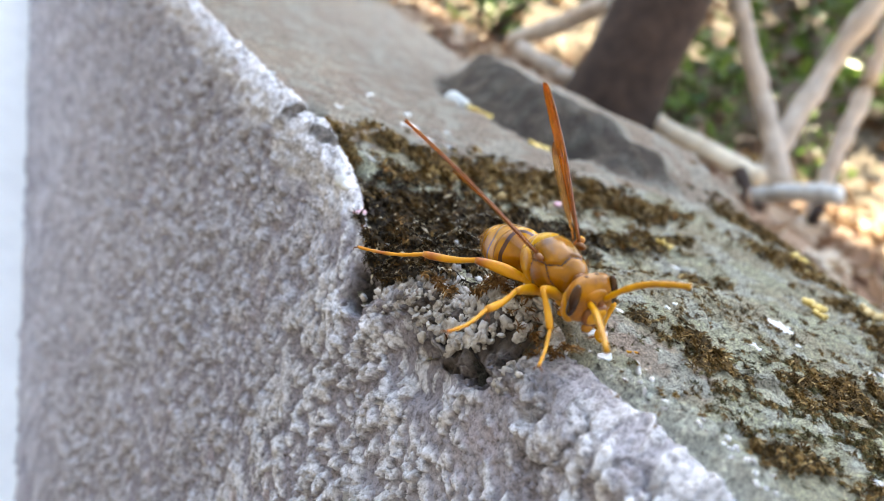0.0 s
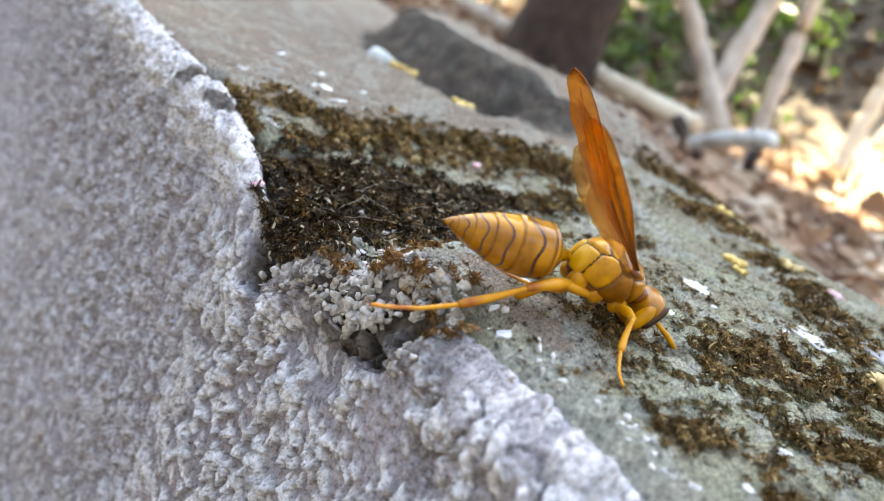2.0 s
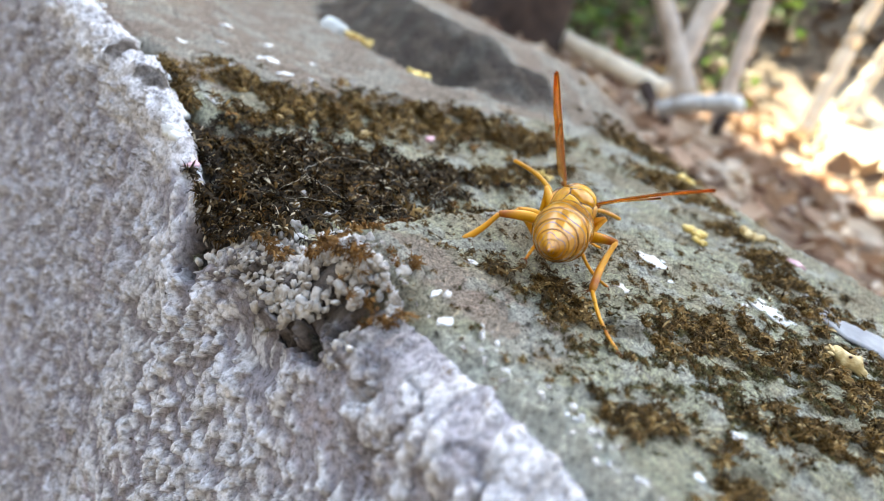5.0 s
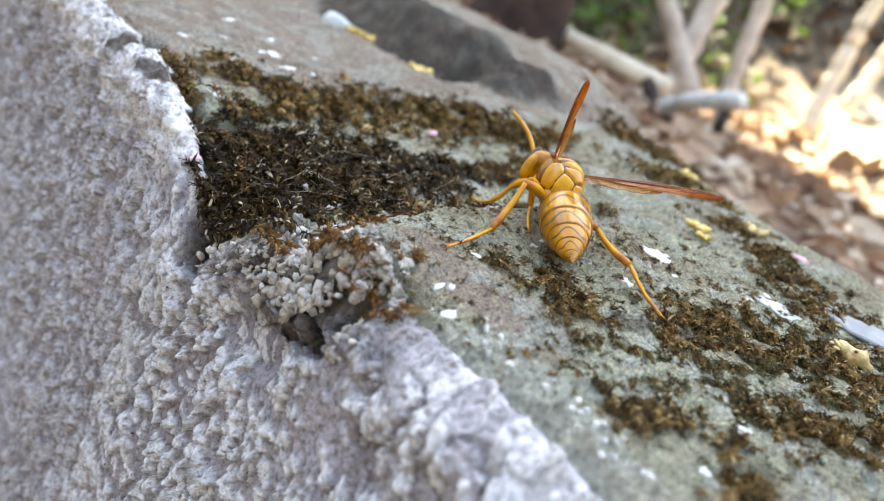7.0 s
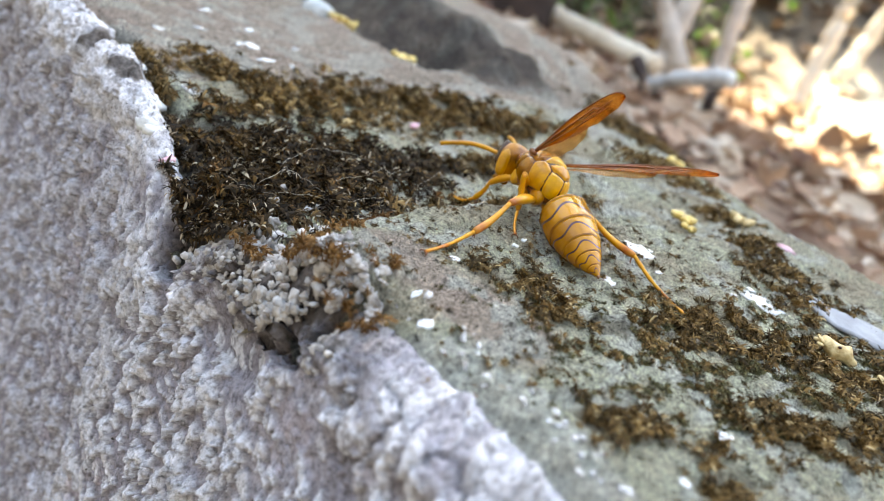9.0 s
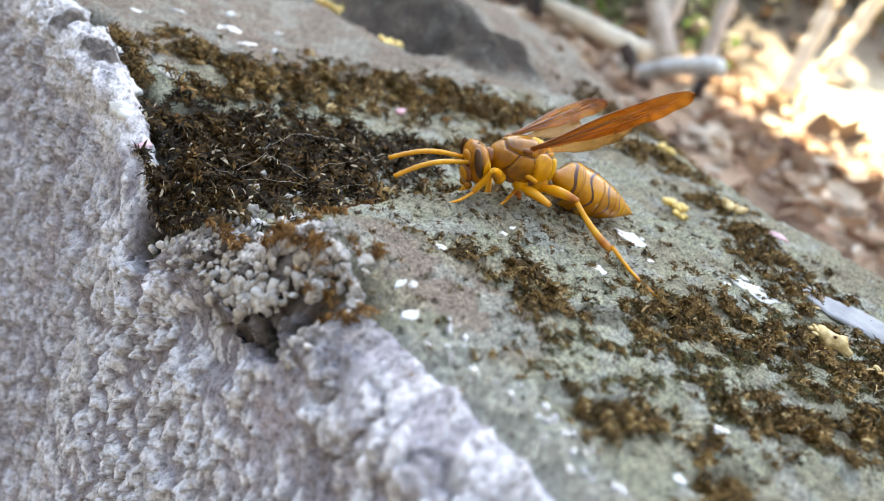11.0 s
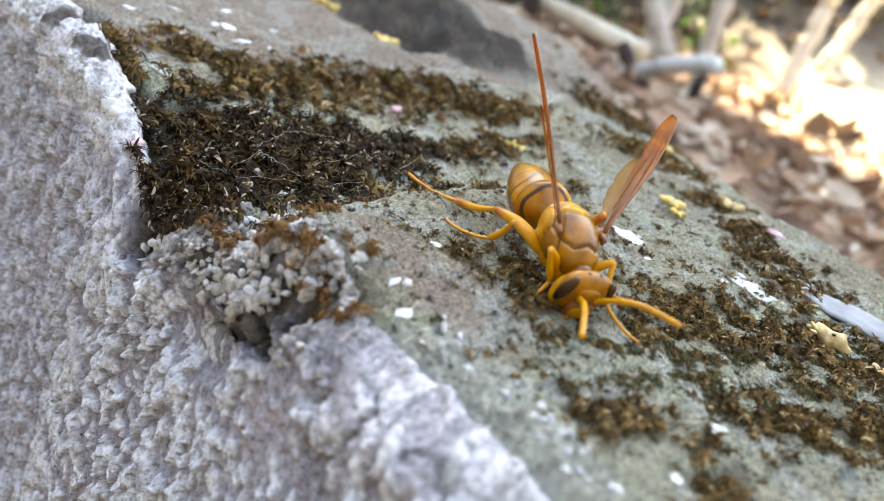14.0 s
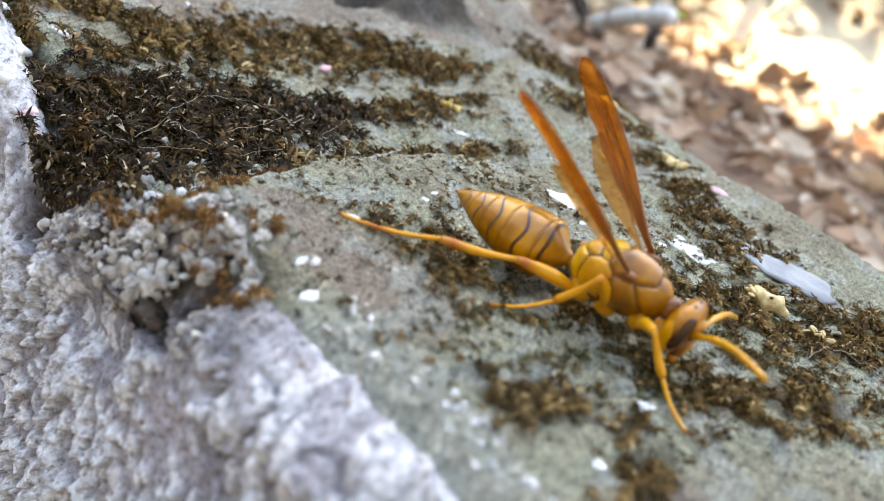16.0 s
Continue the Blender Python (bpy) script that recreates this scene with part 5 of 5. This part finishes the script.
def build_wing(side):
    v, f = wing_blade(WING_LEN, CHORD, 0.45, 0.5)
    w = part("forewing", mesh_from("forewing", v, f, WING), None, wasp)

    def vein(rows, r0, r1):
        pts = [Vector((a * WING_LEN * K, b * CHORD * K, c * K)) for a, b, c in rows]
        n = len(pts)
        part("vein", tube(pts, [(r0 + (r1 - r0) * i / (n - 1)) * K for i in range(n)], 6), VEIN, w)

    lead = [(i / 14, 0.5 * (0.20 + 0.80 * float(smooth(np.asarray(i / 14 / 0.55)))) * math.sqrt(max(0.02, 1 - max(0, (i / 14 - 0.72) / 0.28) ** 2.4)) - 0.005, 0.10 * CHORD * math.sin(2.6 * i / 14)) for i in range(15)]
    vein(lead, 0.12, 0.04)
    vein([(0.0, 0.02, 0.05), (0.3, 0.08, 0.24), (0.55, 0.12, 0.34), (0.72, 0.2, 0.33)], 0.15, 0.06)
    vein([(0.05, -0.04, 0.05), (0.3, -0.12, 0.2), (0.6, -0.16, 0.3), (0.84, -0.1, 0.26)], 0.11, 0.04)
    vein([(0.55, 0.12, 0.34), (0.62, -0.02, 0.36), (0.6, -0.16, 0.3)], 0.07, 0.05)
    vein([(0.72, 0.2, 0.33), (0.78, 0.05, 0.32), (0.84, -0.1, 0.26)], 0.06, 0.04)
    vein([(0.62, -0.02, 0.36), (0.72, 0.02, 0.35), (0.9, 0.08, 0.28)], 0.06, 0.03)
    v, f = wing_blade(9.4, 1.9, 0.25, 0.9)
    h = part("hindwing", mesh_from("hindwing", v, f, HINDWING), None, w)
    h.location = (0.6 * K, -0.5 * K, -0.16 * K)
    return w


WINGS = {1: build_wing(1), -1: build_wing(-1)}


def build_antenna():
    pts, rad = [], []
    for k in range(22):
        f = k / 21
        pts.append((f * 7.6 * K, 0, (0.5 * math.sin(math.pi * f) * 1.3 - 0.2 * f) * K))
        rad.append((0.24 if f < 0.22 else 0.29 - 0.06 * f) * (1.06 if k % 2 else 0.95) * K * (0.8 if 0.2 < f < 0.27 else 1))
    return part("antenna", tube(pts, rad, 10), YELLOW, wasp)


ANTENNAE = {1: build_antenna(), -1: build_antenna()}

# legs: hip, thigh, shin and foot lengths
LEGS = {"F": ((2.4, 0.85, -2.1), 3.5, 3.2, 4.0), "M": ((-0.2, 1.0, -2.5), 4.0, 4.0, 4.6), "H": ((-2.5, 1.0, -2.4), 5.2, 5.8, 7.6)}


def build_leg(key, thick):
    hip, a, b, c = LEGS[key]
    femur = part("femur", tube([(f * a * K, 0, 0.12 * math.sin(math.pi * f) * a * K * 0.5) for f in np.linspace(0, 1, 12)], [thick * K * r for r in (0.55, 0.7, 0.8, 0.95, 1.05, 1.1, 1.08, 1.0, 0.92, 0.82, 0.74, 0.6)], 12), LEG, wasp)
    tibia = part("tibia", tube([(f * b * K, 0, -0.05 * math.sin(math.pi * f) * b * K) for f in np.linspace(0, 1, 12)], [thick * K * r for r in (0.5, 0.5, 0.52, 0.56, 0.6, 0.64, 0.68, 0.72, 0.74, 0.76, 0.74, 0.55)], 10), LEG, wasp)
    for sy in (0.25, -0.2):
        part("spur", tube([(b * 0.97 * K, 0, -0.2 * K), ((b + 0.35) * K, sy * K, -0.95 * K)], [0.07 * K, 0.015 * K], 6), BROWN, tibia)
    rad = []
    pts = []
    for k in range(26):
        f = k / 25
        joint = (f * 5) % 1.0
        pts.append((f * c * K, 0, (-0.35 * math.sin(math.pi * f)) * K))
        rad.append(thick * K * (0.44 - 0.12 * f) * (0.8 + 0.32 * joint))
    tarsus = part("tarsus", tube(pts, rad, 8), LEG, wasp)
    for sy in (0.3, -0.3):
        part("claw", tube([(c * 0.985 * K, 0, 0), ((c + 0.3) * K, sy * K, 0.05 * K), ((c + 0.42) * K, sy * 1.25 * K, -0.25 * K)], [0.08 * K, 0.06 * K, 0.015 * K], 6), BROWN, tarsus)
    return femur, tibia, tarsus


ORDER = (("F", 1), ("F", -1), ("M", 1), ("M", -1), ("H", 1), ("H", -1))
LEG_PARTS = {k: build_leg(k[0], {"F": 0.42, "M": 0.44, "H": 0.5}[k[0]]) for k in ORDER}


# ---- movement ----
def frame_along(origin, way, hint):
    """A pose at origin with x along way and z near hint."""
    x = Vector(way).normalized()
    y = Vector(hint).cross(x)
    if y.length < 1e-4:
        y = Vector((0, 1, 0)).cross(x)
    y.normalize()
    z = x.cross(y)
    m = Matrix((x, y, z)).transposed().to_4x4()
    m.translation = origin
    return m


def leg_poses(key, side, foot):
    """Thigh, shin and foot poses in the wasp's space that set the foot down at foot."""
    hip, a, b, c = LEGS[key]
    a, b, c = a * K, b * K, c * K
    h = Vector((hip[0] * K, hip[1] * side * K, hip[2] * K))
    f = Vector(foot)
    back = h - f
    far = back.length
    if far > 0.985 * (a + b + c):
        f = h - back * (0.985 * (a + b + c) / far)
        back = h - f
        far = back.length
    flat = Vector((back.x, back.y, 0))
    flat = flat.normalized() if flat.length > 1e-5 else Vector((1, 0, 0))
    ankle = None
    for w in (0.32, 0.45, 0.6, 0.75, 0.9, 1.0):
        d = flat.lerp(back.normalized(), w) + Vector((0, 0, 0.30 * (1 - w)))
        p = f + d.normalized() * c
        if (p - h).length < 0.985 * (a + b):
            ankle = p
            break
    if ankle is None:
        ankle = f + back.normalized() * c
    d = ankle - h
    ln = min(max(d.length, abs(a - b) * 1.02 + 1e-5), 0.999 * (a + b))
    along = (a * a - b * b + ln * ln) / (2 * ln)
    rise = math.sqrt(max(0.0, a * a - along * along))
    dn = d.normalized()
    up = Vector((0, 0.55 * side, 1.0))
    up = (up - dn * up.dot(dn)).normalized()
    knee = h + dn * along + up * rise
    return (frame_along(h, knee - h, up), frame_along(knee, ankle - knee, up), frame_along(ankle, f - ankle, (0, 0, 1)))


ROWS = {}


def keep(ob, t, m):
    ROWS.setdefault(ob.name, (ob, []))[1].append((t, m))


def stance(t, body, belly, wing_l, wing_r, horn_l, horn_r, *feet):
    """All poses at t: body (mm and degrees), belly droop and swing, wing and antenna ways in its space, six feet on the stone in mm."""
    m = pose(body[0] * MM, body[1] * MM, body[2] * MM, *body[3:])
    keep(wasp, t, m)
    inv = m.inverted()
    droop, swing = radians(belly[0]), radians(belly[1])
    way = Vector((-math.cos(droop) * math.cos(swing), math.cos(droop) * math.sin(swing), -math.sin(droop)))
    keep(abdomen, t, frame_along(Vector(WAIST) * K, way, (0, 0, 1)))
    nod = sum((Vector(horn_l) + Vector(horn_r)).normalized().dot(Vector(q)) * r for q, r in (((0, 0, 1), -10), ((0, 0, 0), 0)))
    face = pose(NECK[0] * K, NECK[1] * K, NECK[2] * K, 0, nod + 6, 0)
    keep(head, t, face)
    for side, way in ((1, wing_l), (-1, wing_r)):
        w = Vector(way).normalized()
        y = Vector((1, 0, 0)) - w * w.x
        y.normalize()
        twist = radians(-22 if side > 0 else -12)
        y = y * math.cos(twist) + w.cross(y) * math.sin(twist)
        base = Matrix((w, y, w.cross(y))).transposed().to_4x4()
        base.translation = Vector((0.6, 2.0 * side, 1.7)) * K
        keep(WINGS[side], t, base)
    for side, way in ((1, horn_l), (-1, horn_r)):
        keep(ANTENNAE[side], t, frame_along(face @ (Vector((2.15, 0.66 * side, -0.8)) * K), way, (0, 0, 1)))
    for key, foot in zip(ORDER, feet):
        for ob, p in zip(LEG_PARTS[key], leg_poses(*key, inv @ (Vector(foot) * MM))):
            keep(ob, t, p)


def motions():
    stance(0.0, (-4.05, 7.36, 5.25, 28.2, -7.8, -97.0), (7.3, 5.0), (-0.68, 0.22, 0.70), (-0.68, -0.39, 0.62), (0.84, 0.35, 0.42), (0.90, -0.43, 0.06),
           (5.4, 0.6, 0.6), (-10.0, -2.4, -0.7), (4.3, 5.8, 0.6), (-17.5, 2.1, -1.3), (4.9, 14.3, 0.5), (-13.0, 28.0, -5.8))
    stance(0.5, (1.28, 4.24, 6.03, 22.6, -4.8, -71.4), (16.8, -1.7), (-0.69, 0.33, 0.64), (-0.60, -0.32, 0.74), (0.48, 0.63, -0.61), (0.80, -0.61, -0.03),
           (9.0, 0.0, 1.0), (-1.1, -7.6, 0.1), (9.5, 6.5, 1.0), (-8.8, 7.6, -0.6), (6.3, 14.4, 0.7), (-20.3, 4.8, -1.6))
    stance(1.0, (4.42, 4.04, 6.09, 13.6, -1.8, -60.9), (17.6, -0.3), (-0.68, 0.27, 0.68), (-0.54, -0.44, 0.72), (0.29, 0.71, -0.64), (0.65, -0.75, -0.12),
           (12.8, 1.3, 1.3), (4.0, -8.2, 0.5), (12.1, 7.7, 1.2), (-3.1, 10.1, -0.1), (7.5, 14.9, 0.8), (-18.9, 5.7, -1.4))
    stance(1.5, (8.17, 3.02, 6.31, 18.6, -5.4, -54.6), (18.4, -3.0), (-0.65, 0.14, 0.75), (-0.61, -0.38, 0.69), (0.37, 0.88, -0.30), (0.59, -0.78, 0.21),
           (16.8, 1.2, 1.6), (7.7, -9.2, 0.9), (15.4, 7.5, 1.5), (-0.1, 9.2, 0.2), (10.1, 14.2, 1.0), (-14.6, 7.8, -1.1))
    stance(2.0, (12.51, 1.90, 6.98, 2.4, 13.3, -23.2), (15.2, -1.9), (-0.75, 0.30, 0.59), (-0.86, -0.21, 0.46), (0.39, 0.92, 0.01), (0.91, -0.10, -0.40),
           (20.8, 4.9, 2.0), (7.7, -8.8, 0.8), (16.3, 9.5, 1.6), (1.5, 8.7, 0.3), (8.3, 12.4, 0.9), (-11.7, 4.5, -0.8))
    stance(2.5, (15.01, 1.35, 6.14, -0.9, 11.9, -28.8), (12.7, -4.3), (-0.70, 0.21, 0.69), (-0.71, -0.56, 0.43), (0.38, 0.87, 0.32), (0.99, 0.14, 0.08),
           (23.6, 3.5, 2.2), (12.9, -11.2, 1.3), (19.5, 8.6, 1.9), (4.2, 5.0, 0.5), (12.7, 24.9, -2.7), (-7.4, 9.4, 1.6))
    stance(3.0, (17.03, 3.03, 6.94, 7.9, -0.0, -18.6), (0.5, -4.6), (-0.73, 0.17, 0.66), (-0.71, -0.55, 0.44), (0.52, 0.85, -0.03), (1.00, -0.09, 0.03),
           (25.1, 6.6, 2.3), (16.6, -10.2, 1.6), (20.2, 10.9, 1.9), (6.3, 0.3, 0.7), (7.5, 19.2, -0.2), (-2.4, -3.8, -0.1))
    stance(3.5, (20.83, 4.10, 7.21, -2.5, 5.5, 2.3), (3.9, 0.8), (-0.73, 0.26, 0.64), (-0.72, -0.53, 0.45), (0.52, 0.86, 0.02), (0.95, -0.31, -0.02),
           (27.1, 10.4, 2.5), (27.3, -5.6, 2.5), (13.2, 7.1, 1.3), (12.1, -1.8, 1.1), (11.1, 24.7, -3.0), (-2.6, -2.2, -0.0))
    stance(4.0, (23.70, 6.57, 7.83, 2.5, 7.0, 20.4), (7.4, 6.4), (-0.77, 0.37, 0.52), (-0.88, -0.36, 0.31), (0.51, 0.85, 0.08), (0.13, -0.88, 0.46),
           (27.7, 14.5, 2.6), (25.5, -5.3, 2.3), (16.8, 6.4, 1.5), (17.1, -2.6, 1.6), (12.8, 25.6, -3.2), (7.5, -10.1, 0.8))
    stance(4.2, (23.72, 7.35, 7.87, 6.6, 14.9, 25.6), (10.1, 7.7), (-0.82, 0.36, 0.45), (-0.90, -0.29, 0.32), (0.51, 0.85, 0.10), (0.54, -0.77, 0.33),
           (27.0, 15.6, 2.5), (32.2, 4.7, 2.9), (17.0, 7.1, 1.6), (18.0, -1.7, 1.7), (12.8, 25.9, -3.3), (9.5, -6.9, 0.9))
    stance(4.9, (25.25, 11.57, 7.80, 8.4, 10.0, 41.0), (11.0, 7.3), (-0.80, 0.41, 0.44), (-0.88, -0.31, 0.37), (0.50, 0.85, 0.18), (0.61, -0.73, 0.32),
           (28.7, 20.6, 2.5), (34.1, 11.3, 3.1), (18.3, 9.3, 1.8), (25.2, 2.7, 2.3), (7.4, 22.4, -3.1), (15.0, -7.1, 1.5))
    stance(5.6, (26.77, 15.79, 7.73, 10.1, 5.2, 56.4), (12.0, 6.9), (-0.78, 0.46, 0.42), (-0.85, -0.33, 0.42), (0.49, 0.83, 0.26), (0.67, -0.68, 0.31),
           (30.0, 26.2, -1.4), (35.4, 17.9, 3.2), (20.2, 11.3, 1.9), (31.6, 9.4, 2.9), (5.5, 17.0, 0.3), (21.8, -6.2, 2.1))
    stance(6.3, (28.29, 20.01, 7.66, 11.9, 0.3, 71.8), (13.0, 6.5), (-0.76, 0.51, 0.41), (-0.82, -0.35, 0.46), (0.48, 0.81, 0.33), (0.73, -0.62, 0.29),
           (30.7, 32.4, -1.7), (36.0, 24.3, 0.2), (22.9, 13.5, 2.1), (36.5, 17.8, 3.3), (7.6, 10.8, 0.8), (29.7, -3.8, 2.7))
    stance(6.5, (28.32, 19.70, 7.98, 14.4, -0.7, 70.7), (12.5, 6.0), (-0.77, 0.49, 0.40), (-0.81, -0.40, 0.43), (0.53, 0.75, 0.39), (0.74, -0.61, 0.29),
           (30.3, 32.1, -1.5), (36.1, 23.9, 0.6), (23.0, 13.4, 2.1), (36.5, 17.4, 3.3), (7.7, 10.8, 0.8), (28.9, -4.1, 2.7))
    stance(7.0, (28.95, 18.53, 7.88, 17.0, -0.3, 61.8), (12.7, 4.5), (-0.77, 0.47, 0.44), (-0.82, -0.35, 0.45), (0.79, 0.50, 0.35), (0.78, -0.56, 0.27),
           (29.6, 31.5, -1.3), (37.3, 21.4, 2.6), (23.2, 14.5, 2.1), (36.7, 15.0, 3.3), (8.1, 11.2, 0.8), (26.3, -5.3, 2.4))
    stance(7.5, (29.24, 18.22, 8.12, 17.5, 2.7, 59.5), (12.5, 4.9), (-0.74, 0.47, 0.47), (-0.82, -0.28, 0.50), (0.95, 0.17, 0.27), (0.82, -0.52, 0.26),
           (28.9, 31.1, -1.3), (37.7, 20.8, 2.9), (22.9, 14.1, 2.1), (36.8, 14.3, 3.3), (7.9, 11.2, 0.8), (25.8, -5.6, 2.4))
    stance(8.0, (29.92, 17.92, 8.48, 16.6, 2.7, 61.3), (8.9, -0.2), (-0.77, 0.43, 0.48), (-0.74, -0.36, 0.56), (0.89, 0.45, -0.03), (0.85, -0.47, 0.25),
           (28.5, 30.7, -1.0), (38.3, 20.7, 2.9), (23.3, 14.0, 2.1), (28.7, 7.0, 2.6), (7.5, 10.7, 0.8), (25.7, -5.8, 2.4))
    stance(8.5, (29.65, 18.86, 8.28, 15.5, 1.3, 68.2), (2.5, 2.7), (-0.73, 0.42, 0.54), (-0.70, -0.42, 0.58), (0.69, 0.65, -0.33), (0.88, -0.42, 0.23),
           (29.4, 31.5, -1.4), (37.6, 22.7, 1.7), (23.2, 14.0, 2.2), (28.9, 7.1, 2.6), (7.8, 10.9, 0.8), (26.9, -5.0, 2.5))
    stance(9.0, (30.24, 19.59, 7.75, 11.8, -0.1, 78.4), (13.4, 2.8), (-0.76, 0.34, 0.55), (-0.69, -0.51, 0.51), (0.70, 0.62, -0.36), (0.90, -0.38, 0.22),
           (30.4, 32.0, -2.0), (37.4, 24.8, -0.3), (23.1, 13.6, 2.2), (38.7, 18.4, 3.4), (7.7, 10.8, 0.8), (33.9, -4.1, 3.0))
    stance(9.2, (30.24, 20.10, 8.13, 10.3, -2.4, 83.9), (13.2, 4.1), (-0.74, 0.30, 0.60), (-0.72, -0.45, 0.53), (0.79, 0.56, -0.27), (0.90, -0.39, 0.19),
           (29.6, 32.9, -1.1), (36.9, 25.9, -1.0), (24.7, 16.2, 2.3), (38.7, 19.7, 3.2), (7.9, 12.1, 0.8), (35.8, -2.5, 3.2))
    stance(9.9, (29.33, 19.69, 7.99, 7.2, 0.4, 114.6), (12.5, 5.3), (-0.73, 0.31, 0.61), (-0.79, -0.43, 0.44), (0.88, 0.37, -0.30), (0.96, -0.27, 0.04),
           (22.2, 29.0, -2.8), (34.2, 27.4, -1.6), (25.8, 16.1, 2.4), (36.8, 23.7, 0.7), (14.4, 1.5, 1.4), (43.8, 7.3, 3.9))
    stance(10.6, (28.42, 19.27, 7.85, 4.0, 3.2, 145.4), (11.9, 6.5), (-0.73, 0.32, 0.61), (-0.84, -0.41, 0.34), (0.94, 0.16, -0.32), (0.98, -0.14, -0.13),
           (18.1, 22.5, 0.4), (30.8, 28.9, -2.1), (25.2, 16.3, 2.3), (32.8, 26.6, -1.4), (24.8, -3.8, 2.3), (43.4, 18.7, 3.6))
    stance(11.3, (27.51, 18.85, 7.71, 0.9, 6.0, 176.2), (11.2, 7.6), (-0.72, 0.32, 0.61), (-0.89, -0.39, 0.24), (0.95, -0.05, -0.32), (0.96, -0.01, -0.28),
           (18.1, 15.7, 1.7), (26.2, 29.9, -2.2), (23.6, 15.2, 2.1), (27.6, 27.4, -2.0), (36.1, -2.6, 3.2), (36.0, 26.3, -1.2))
    stance(11.5, (26.98, 17.40, 7.28, 3.3, 6.4, 183.0), (14.5, 10.1), (-0.70, 0.43, 0.57), (-0.85, -0.36, 0.38), (0.18, 0.97, -0.17), (0.89, -0.06, -0.46),
           (17.6, 14.6, 1.7), (20.0, 28.9, 0.4), (22.3, 11.5, 2.0), (26.0, 25.9, -1.4), (35.2, -3.3, 3.2), (34.6, 25.8, -1.0))
    stance(12.0, (26.26, 16.52, 6.79, 5.9, 18.9, 196.7), (17.9, 6.8), (-0.75, 0.40, 0.53), (-0.84, -0.42, 0.36), (0.37, 0.80, -0.46), (0.99, -0.07, -0.09),
           (20.3, 3.7, 1.9), (26.8, 27.8, -1.2), (28.4, 10.4, 2.6), (23.3, 24.5, -0.5), (35.4, -3.1, 3.1), (31.6, 26.5, -1.4))
    stance(12.5, (25.76, 14.69, 6.76, 8.0, 10.7, 215.6), (12.7, 5.9), (-0.77, 0.41, 0.49), (-0.84, -0.37, 0.41), (0.54, 0.76, -0.36), (0.88, -0.03, 0.48),
           (18.2, 2.1, 1.7), (17.0, 15.8, 1.6), (30.3, 7.5, 2.8), (11.6, 17.2, 1.1), (35.1, -3.3, 3.2), (37.2, 36.3, -1.1))
    stance(13.0, (24.39, 10.29, 6.58, 0.4, 10.7, 225.9), (14.3, 1.3), (-0.76, 0.50, 0.41), (-0.87, -0.23, 0.44), (0.63, 0.75, -0.21), (0.94, -0.14, -0.33),
           (24.2, 1.4, 2.3), (10.2, 10.7, 1.1), (40.0, 7.3, 4.1), (22.7, 16.4, 2.1), (35.7, 10.5, 3.2), (35.2, 32.6, 0.2))
    stance(13.5, (22.41, 7.71, 6.22, 7.5, 16.6, 236.3), (15.3, -0.4), (-0.82, 0.44, 0.36), (-0.83, -0.31, 0.46), (0.48, 0.88, 0.06), (0.84, -0.33, 0.43),
           (23.8, -1.0, 2.2), (8.5, 6.7, 0.9), (38.7, 6.4, 4.1), (20.4, 15.5, 1.9), (33.5, 9.9, 3.0), (24.1, 31.8, -2.5))
    stance(14.0, (18.84, 1.55, 6.73, 4.6, 13.2, 246.3), (10.3, 2.6), (-0.76, 0.52, 0.38), (-0.79, -0.21, 0.57), (0.76, 0.33, 0.56), (0.86, -0.41, 0.32),
           (21.3, -8.5, 2.0), (12.3, -1.3, 1.2), (26.4, -2.3, 2.4), (15.4, 13.8, 1.5), (29.4, 5.7, 2.7), (19.7, 26.5, 0.9))
    stance(14.5, (17.67, -4.09, 6.71, 7.7, 6.3, 262.7), (3.1, 1.5), (-0.77, 0.45, 0.46), (-0.80, -0.18, 0.57), (0.35, 0.93, -0.14), (0.75, -0.50, 0.42),
           (22.8, -11.3, 2.1), (7.3, -5.9, 0.8), (26.0, -5.7, 2.4), (13.1, 7.1, 1.3), (26.6, 2.8, 2.5), (11.0, 19.9, 1.4))
    stance(15.0, (18.40, -7.38, 7.06, 12.8, 3.2, 264.8), (-5.3, -1.5), (-0.75, 0.32, 0.57), (-0.88, -0.15, 0.45), (0.23, 0.95, -0.19), (0.86, -0.48, 0.14),
           (23.8, -14.4, 2.2), (17.9, -11.2, 1.7), (26.8, -8.6, 2.5), (14.1, 2.8, 1.3), (27.1, -0.1, 2.5), (7.7, 15.0, 4.4))
    stance(15.5, (22.17, -9.52, 7.98, 13.1, -4.1, 274.1), (-3.7, -3.7), (-0.77, 0.30, 0.56), (-0.41, -0.60, 0.69), (0.19, 0.97, -0.11), (0.63, -0.76, -0.14),
           (28.6, -15.6, 2.6), (21.4, -15.3, 2.0), (30.7, -9.4, 2.8), (14.1, -3.6, 1.3), (29.6, -1.0, 2.7), (9.3, 9.9, 1.0))
    stance(16.0, (23.12, -10.48, 7.22, 10.5, -4.2, 280.0), (-2.8, 0.3), (-0.74, 0.25, 0.62), (-0.43, -0.55, 0.71), (0.10, 0.98, -0.20), (0.72, -0.59, 0.35),
           (30.2, -15.8, 2.8), (19.5, -22.4, 1.8), (31.6, -9.5, 2.9), (14.9, -5.1, 1.4), (29.6, -1.2, 2.7), (8.4, 9.0, 1.7))
    for ob, rows in ROWS.values():
        walk(ob, rows)


motions()
